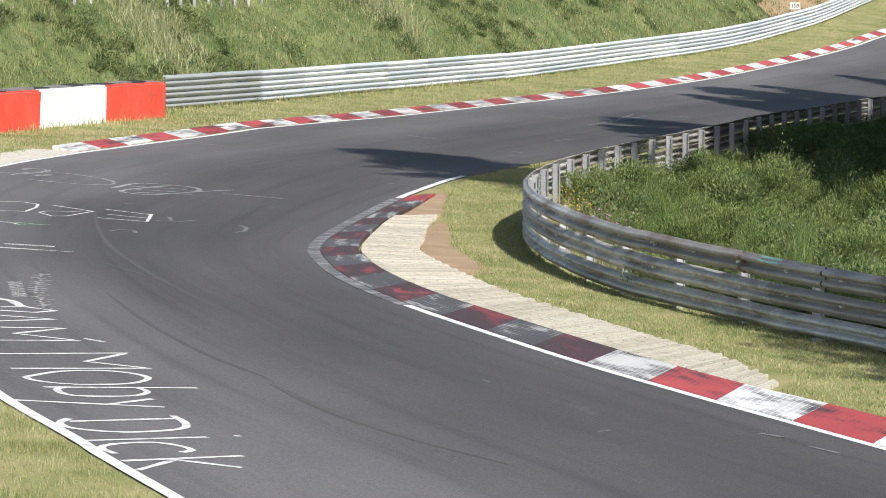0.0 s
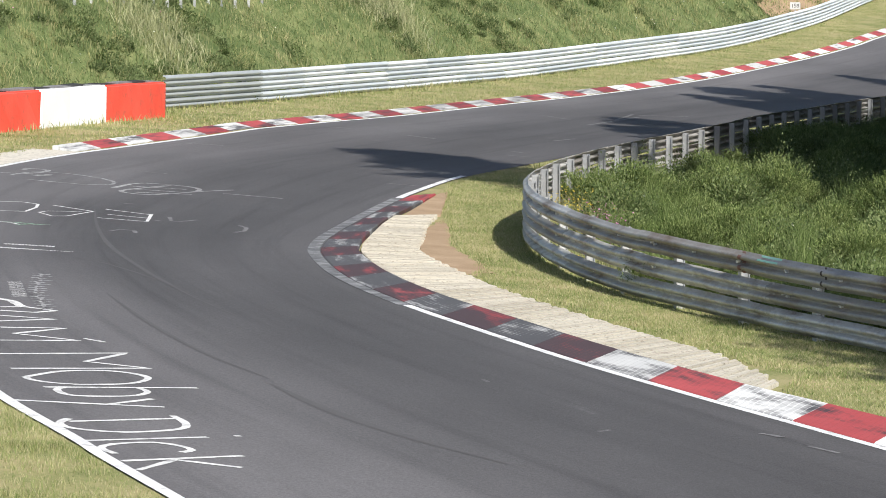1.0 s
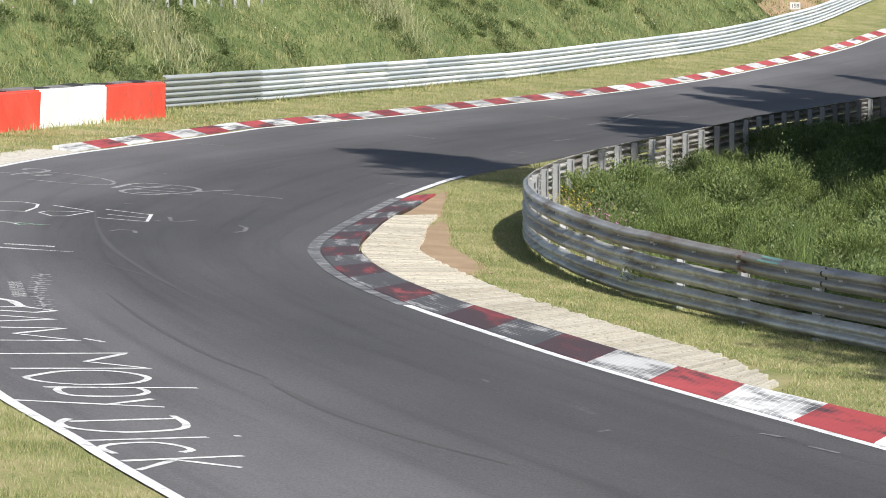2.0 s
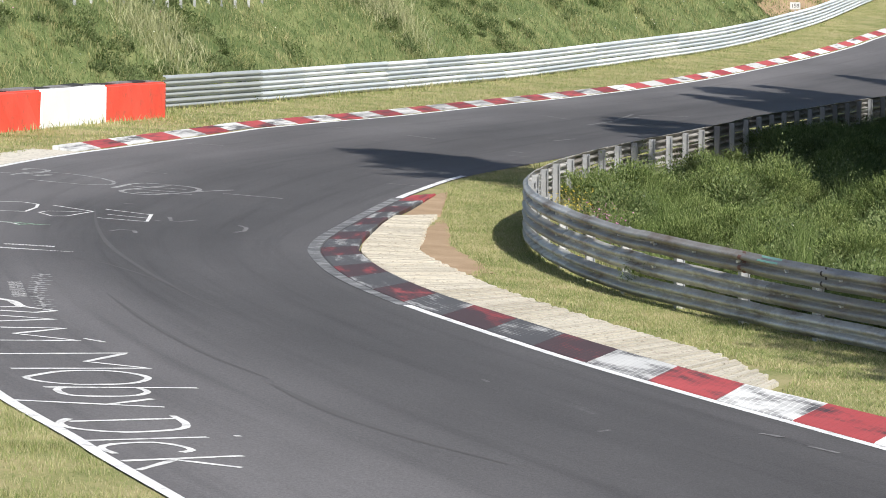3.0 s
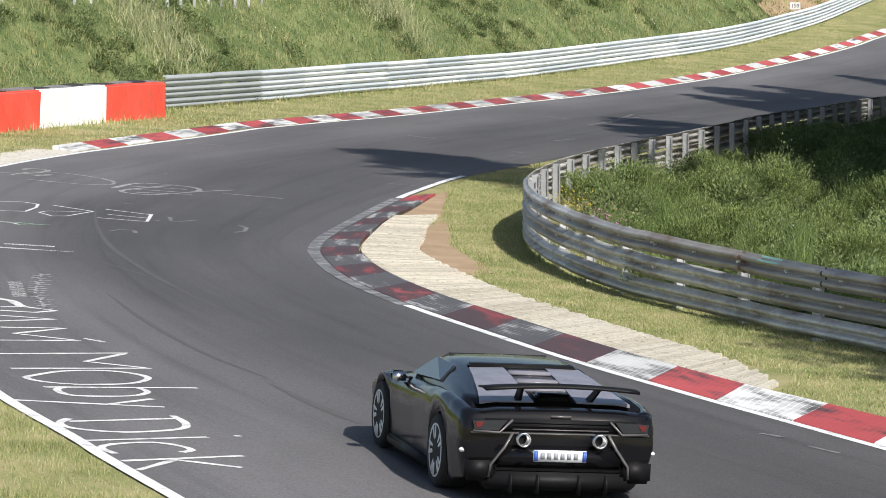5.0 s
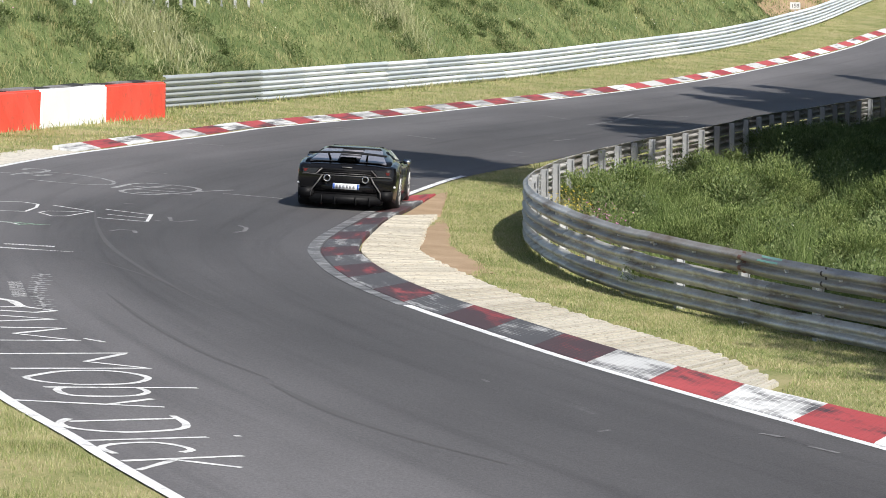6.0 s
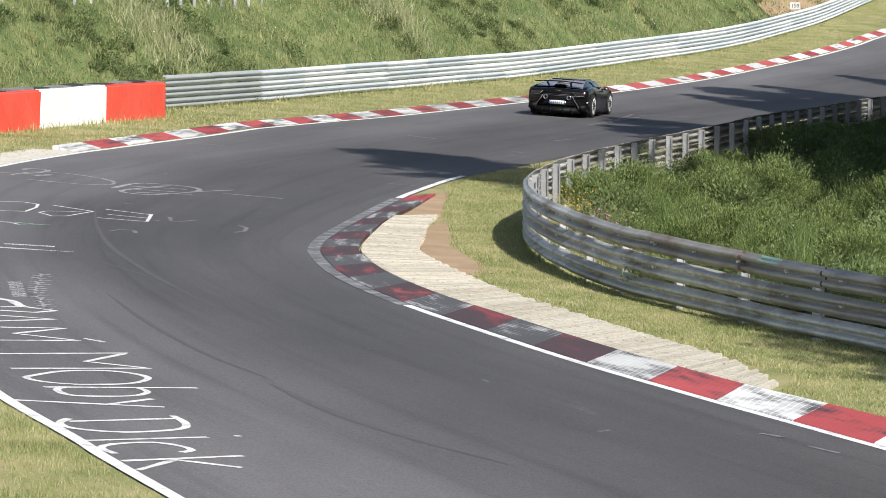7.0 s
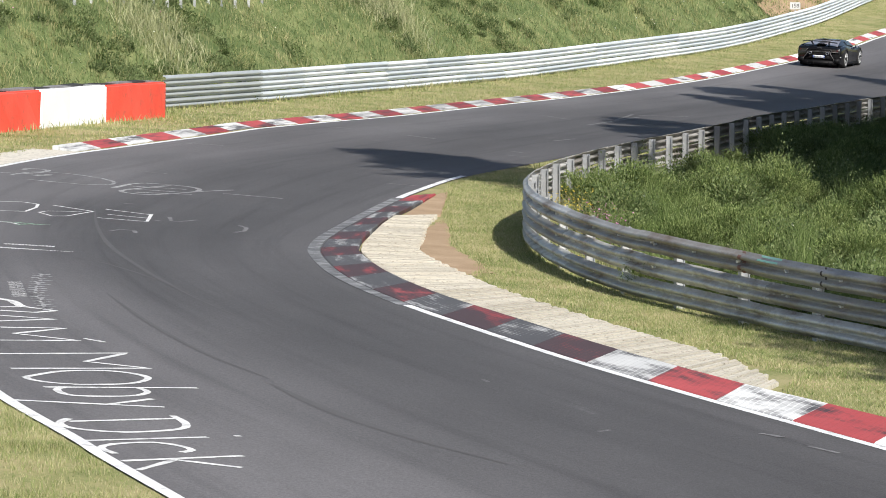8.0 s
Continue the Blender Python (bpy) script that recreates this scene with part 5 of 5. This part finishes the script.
#           y     zb    wb    ws    zs    wd    zd
STATIONS = [(-0.90, 0.30, 0.84, 0.90, 0.80, 0.72, 0.845), (-0.80, 0.22, 0.88, 0.945, 0.84, 0.74, 0.875), (-0.45, 0.14, 0.93, 0.965, 0.88, 0.72, 0.88), (0.0, 0.12, 0.94, 0.965, 0.90, 0.70, 0.90), (0.6, 0.11, 0.93, 0.955, 0.86, 0.72, 0.92),
            (1.2, 0.11, 0.92, 0.93, 0.80, 0.75, 0.90), (2.0, 0.11, 0.92, 0.93, 0.77, 0.75, 0.85), (2.6, 0.11, 0.92, 0.95, 0.78, 0.70, 0.78), (3.2, 0.12, 0.88, 0.92, 0.62, 0.60, 0.62), (3.5, 0.15, 0.78, 0.84, 0.5, 0.5, 0.5), (3.62, 0.2, 0.68, 0.72, 0.40, 0.4, 0.42)]


def body_section(y):
    col = list(zip(*STATIONS))
    zb, wb, ws, zs, wd, zd = [float(np.interp(y, col[0], c)) for c in col[1:]]
    for axle, r in ((0.0, 0.385), (2.62, 0.37)):
        if abs(y - axle) < r:
            zb = max(zb, 0.35 + math.sqrt(r * r - (y - axle) ** 2) * 0.98)
    zm = max(0.52, zb + 0.02)
    half = [(wb * 0.985, zb), (wb, zb + 0.02), (ws, max(zm, zb + 0.03)), (ws * 0.995, (zm + zs) / 2 + 0.02), (ws * 0.97, zs - 0.01), (ws * 0.9, zs + 0.02), (wd, zd - 0.02), (wd * 0.8, zd), (0, zd + 0.012)]
    return [(-x, y, z) for x, z in half] + [(x, y, z) for x, z in reversed(half[:-1])]


def wheel(name, x, y, r, w, parent):
    s = 1 if x > 0 else -1
    hub = new(name)
    hub.parent = parent
    prof = [(-w / 2, r * 0.7), (-w / 2, r * 0.93), (-w / 2 + 0.03, r), (w / 2 - 0.03, r), (w / 2, r * 0.93), (w / 2 - 0.005, r * 0.74)]
    part("tyre", ring(prof), M_TYRE, hub)
    part("rim", ring([(-w / 2, r * 0.71), (w / 2 - 0.02, r * 0.735), (w / 2, r * 0.735), (w / 2, r * 0.69), (w / 2 - 0.05, r * 0.66), (-w / 2 + 0.04, r * 0.64)]), M_RIM, hub, "silver alloy rim")
    part("brake_disc", ring([(-0.02, r * 0.05), (-0.02, r * 0.52), (0.01, r * 0.52), (0.01, r * 0.05)]), M_TRIM, hub)
    part("hub_cap", ring([(w / 2 - 0.08, 0.07), (w / 2 - 0.03, 0.06), (w / 2 - 0.02, 0.03)], 12), M_RIM, hub)
    for k in range(10):
        a = 2 * math.pi * k / 10 + (0.12 if k % 2 else -0.12)
        c, d = math.cos(a), math.sin(a)
        part("spoke", bar([(w / 2 - 0.05, 0.05 * c, 0.05 * d), (w / 2 - 0.025, r * 0.4 * c, r * 0.4 * d), (w / 2 - 0.02, r * 0.7 * c, r * 0.7 * d)], 0.03, 5), M_RIM, hub)
    turn = pose(0, 0, 0, 0, 0, 0 if s > 0 else 180)
    hub.matrix_basis = Matrix.Translation((x, y, r)) @ turn
    return hub, s, Matrix.Translation((x, y, r)) @ turn


def build_car():
    car = tagged(new("sports_car"), "low black mid-engined sports car with a rear wing, driving", "car")
    ys = sorted({round(-0.90 + 0.06 * k, 3) for k in range(76)} | {-0.385, 0.385, 2.25, 2.99, 3.62})
    part("body", loft([body_section(y) for y in ys]), M_PAINT, car)
    part("underbody", box(-0.6, 0.6, -0.7, 3.3, 0.13, 0.7), M_CARBON, car)
    # cabin with its roof, sloping engine window and side windows
    cab = [(-0.72, 0.84, 0.76, 0.86, 0.90), (-0.3, 0.84, 0.70, 0.90, 0.965), (0.2, 0.84, 0.63, 0.90, 1.04), (0.7, 0.83, 0.575, 0.86, 1.095), (1.1, 0.82, 0.57, 0.84, 1.115), (1.5, 0.81, 0.56, 0.80, 1.105), (1.9, 0.79, 0.54, 0.78, 1.03), (2.3, 0.74, 0.54, 0.76, 0.91), (2.6, 0.68, 0.54, 0.72, 0.80)]
    secs = []
    for y, wb, wt, z0, z1 in cab:
        h = [(wb, z0 - 0.06), (wb * 0.97, z0 + 0.03), ((wb + wt) / 2, (z0 + z1) / 2 + 0.01), (wt, z1 - 0.03), (wt * 0.8, z1 - 0.006), (0, z1 + 0.004)]
        secs.append([(-a, y, b) for a, b in h] + [(a, y, b) for a, b in reversed(h[:-1])])
    part("cabin", loft(secs), M_PAINT, car)
    for s in (-1, 1):
        quad = [(s * 0.765, 0.72, 0.925), (s * 0.755, 1.95, 0.845), (s * 0.60, 1.55, 1.06), (s * 0.605, 0.85, 1.055)]
        bm = bmesh.new()
        a = [bm.verts.new(Vector(q) + Vector((s * 0.03, 0, 0.008))) for q in quad]
        b = [bm.verts.new(Vector(q) + Vector((-s * 0.02, 0, -0.01))) for q in quad]
        bm.faces.new(a), bm.faces.new(b)
        for k in range(4):
            bm.faces.new((a[k], a[(k + 1) % 4], b[(k + 1) % 4], b[k]))
        part("side_window", bm, M_GLASS, car, "", False)
        # glazed flank of the engine bay, from the spine to the pillar
        rows = [(-0.66, 0.73, 0.909), (-0.3, 0.665, 0.965), (0.2, 0.595, 1.04), (0.56, 0.55, 1.08)]
        part("engine_window", loft([[(s * 0.21, y, z + 0.012), (s * w, y, z + 0.004), (s * w, y, z - 0.03), (s * 0.21, y, z - 0.03)] for y, w, z in rows], True), M_COVER_SKY, car, "glass over the engine, coloured lilac-grey for the reflected sky", False)
    for k in range(3):
        y = -0.3 + 0.29 * k
        part("engine_slat", box(-0.2, 0.2, y, y + 0.26, 0.955 + 0.043 * k, 0.995 + 0.043 * k), M_COVER_SKY, car)
    scoop = part("engine_scoop", box(-0.17, 0.17, -0.66, -0.36, 0.90, 0.99, 0.025), M_PAINT, car)
    part("scoop_mouth", box(-0.12, 0.12, -0.668, -0.65, 0.93, 0.972, 0.005), M_CARBON, scoop)
    part("roof_edge", box(-0.53, 0.53, 0.58, 0.76, 1.06, 1.112, 0.02), M_CARBON, car)
    part("windscreen", loft([[(-0.5, 1.62, 1.07), (0.5, 1.62, 1.07), (0.52, 2.5, 0.83), (-0.52, 2.5, 0.83)], [(-0.5, 1.62, 1.1), (0.5, 1.62, 1.1), (0.52, 2.5, 0.855), (-0.52, 2.5, 0.855)]], True), M_GLASS, car, "", False)
    # tail: dark grille between lamps, lower bumper and diffuser
    part("tail_grille", box(-0.74, 0.74, -0.925, -0.86, 0.67, 0.785, 0.015), M_CARBON, car)
    for k in range(3):
        part("grille_bar", box(-0.46, 0.46, -0.937, -0.92, 0.685 + 0.032 * k, 0.697 + 0.032 * k, 0.003), M_TRIM if k == 0 else M_CARBON, car)
    part("tail_trim", box(-0.86, 0.86, -0.935, -0.88, 0.645, 0.66, 0.006), M_TRIM, car)
    for s in (-1, 1):
        lamp = part("tail_lamp", loft([[(s * 0.52, y, 0.775), (s * 0.85, y, 0.765), (s * 0.83, y, 0.685), (s * 0.60, y, 0.675)] for y in (-0.94, -0.85)], True), M_GLASS, car, "dark angular tail lamp", False)
        part("lamp_strip", loft([[(s * 0.74, y, 0.76), (s * 0.83, y, 0.755), (s * 0.81, y, 0.70), (s * 0.77, y, 0.705)] for y in (-0.948, -0.936)], True), M_LAMP, lamp, "red lamp lens", False)
        part("lamp_frame", bar([(s * 0.47, -0.94, 0.78), (s * 0.59, -0.945, 0.66), (s * 0.84, -0.93, 0.67)], 0.012), M_TRIM, lamp)
        pipe = part("exhaust", ring([(-0.05, 0.045), (0.1, 0.05), (0.11, 0.068), (-0.05, 0.068)], 16), M_CHROME, car, "round metal exhaust tip")
        pipe.matrix_basis = Matrix.Translation((s * 0.367, -0.90, 0.60)) @ pose(0, 0, 0, 0, 0, -90)
        part("exhaust_bore", ring([(0.0, 0.001), (0.0, 0.048), (0.02, 0.048), (0.02, 0.001)], 12), M_CARBON, pipe)
        part("bumper_strut", bar([(s * 0.46, -0.93, 0.66), (s * 0.54, -0.955, 0.52), (s * 0.66, -0.945, 0.36), (s * 0.67, -0.93, 0.24)], 0.014), M_TRIM, car)
        part("bumper_corner", box(*sorted((s * 0.6, s * 0.9)), -0.93, -0.84, 0.2, 0.42, 0.03), M_CARBON, car)
        part("reflector", box(*sorted((s * 0.845, s * 0.945)), -0.87, -0.83, 0.46, 0.5, 0.01), M_RIM, car, "pale side marker")
        part("sill", box(*sorted((s * 0.82, s * 0.955)), 0.4, 2.22, 0.10, 0.2, 0.02), M_CARBON, car)
        for k in range(2):
            x = s * (0.2 + 0.26 * k)
            part("diffuser_fin", box(x - 0.012, x + 0.012, -0.97, -0.6, 0.09, 0.27, 0.005), M_CARBON, car)
        # wing support and mirror
        part("wing_strut", loft([[(s * 0.33, -0.5, 0.93), (s * 0.36, -0.5, 0.93), (s * 0.36, -0.68, 0.93), (s * 0.33, -0.68, 0.93)], [(s * 0.36, -0.72, 1.06), (s * 0.385, -0.72, 1.06), (s * 0.385, -0.86, 1.06), (s * 0.36, -0.86, 1.06)]], True), M_CARBON, car, "", False)
        mir = part("mirror", box(*sorted((s * 0.88, s * 1.03)), 1.80, 1.93, 0.78, 0.88, 0.03), M_PAINT, car)
        glass = part("mirror_glass", box(-0.07, 0.07, -0.008, 0.008, -0.048, 0.048, 0.004), M_CHROME, mir, "mirror glass")
        glass.matrix_basis = pose(s * 0.955, 1.79, 0.83, -14, 0, -s * 6)
        part("mirror_arm", bar([(s * 0.78, 1.86, 0.80), (s * 0.9, 1.86, 0.82)], 0.015), M_PAINT, mir)
        part("head_lamp", box(*sorted((s * 0.55, s * 0.85)), 3.05, 3.3, 0.56, 0.66, 0.03), M_GLASS, car)
    part("bumper", box(-0.62, 0.62, -0.94, -0.86, 0.33, 0.54, 0.03), M_PAINT, car)
    part("diffuser", box(-0.7, 0.7, -0.93, -0.5, 0.12, 0.29, 0.03), M_CARBON, car)
    plate = part("number_plate", box(-0.255, 0.255, -0.957, -0.942, 0.395, 0.505, 0.004), M_PLATE, car, "white number plate with blue ends")
    for s in (-1, 1):
        part("plate_band", box(*sorted((s * 0.215, s * 0.252)), -0.963, -0.955, 0.40, 0.50, 0.002), M_PLATE_BLUE, plate)
    for k in range(6):
        part("plate_bar", box(-0.19 + 0.064 * k, -0.15 + 0.064 * k, -0.962, -0.956, 0.42, 0.48, 0.001), M_PLATE_INK, plate)
    part("badge", box(-0.1, 0.1, -0.915, -0.89, 0.80, 0.825, 0.004), M_TRIM, car)
    # wing blade with a slightly arched section
    secs = []
    for k in range(13):
        x = -0.74 + 1.48 * k / 12
        z = 1.05 + 0.035 * (1 - (x / 0.74) ** 2)
        secs.append([(x, -0.94, z + 0.02), (x, -0.8, z + 0.028), (x, -0.62, z + 0.005), (x, -0.62, z - 0.008), (x, -0.8, z + 0.004), (x, -0.94, z - 0.005)])
    part("wing_blade", loft(secs, True), M_CARBON, car, "matt black rear wing")
    wheels = [wheel("rear_wheel", s * (0.975 - 0.155), 0.0, 0.35, 0.31, car) for s in (-1, 1)]
    wheels += [wheel("front_wheel", s * (0.965 - 0.125), 2.62, 0.338, 0.25, car) for s in (-1, 1)]
    return car, wheels


CAR, WHEELS = build_car()
# seconds, rear axle in the plan, heading in degrees to the right of straight ahead
DRIVE = [(0.0, 77.0, -154.0, -22), (2.0, 48.8, -83.5, -22), (3.4, 24.4, -23.0, -22), (4.4, 7.3, 14.5, -24), (4.7, 3.75, 23.7, -20), (5.0, 0.85, 34.7, -13), (5.3, -0.9, 45.6, -7), (5.6, -1.7, 56.9, -2),
         (5.8, -1.84, 64.07, 0.4), (6.0, -1.82, 70.7, 3.5), (6.3, -1.05, 83.4, 7), (6.5, -0.09, 91.58, 9.5), (6.7, 1.18, 99.61, 12), (6.8, 2.02, 104.46, 12.5), (7.0, 3.70, 113.45, 13.8), (7.5, 9.21, 134.12, 18), (8.0, 16.12, 155.67, 19.5)]


def on_road(x, y, heading):
    a = radians(-heading)
    f = Vector((-math.sin(a), math.cos(a)))
    r = Vector((f.y, -f.x))
    z = ground_z(x, y)
    fw = Vector((f.x, f.y, (ground_z(x + 2.6 * f.x, y + 2.6 * f.y) - z) / 2.6)).normalized()
    rt = Vector((r.x, r.y, (ground_z(x + r.x, y + r.y) - ground_z(x - r.x, y - r.y)) / 2)).normalized()
    up = rt.cross(fw).normalized()
    rt = fw.cross(up)
    m = Matrix((rt, fw, up)).transposed().to_4x4()
    m.translation = (x, y, z + 0.008)
    return m


def motions():
    walk(CAR, [(t, on_road(x, y, h)) for t, x, y, h in DRIVE])
    for hub, s, home in WHEELS:
        walk(hub, [(k / 30, home @ pose(0, 0, 0, -s * 57.0 * k)) for k in range(241)])


motions()
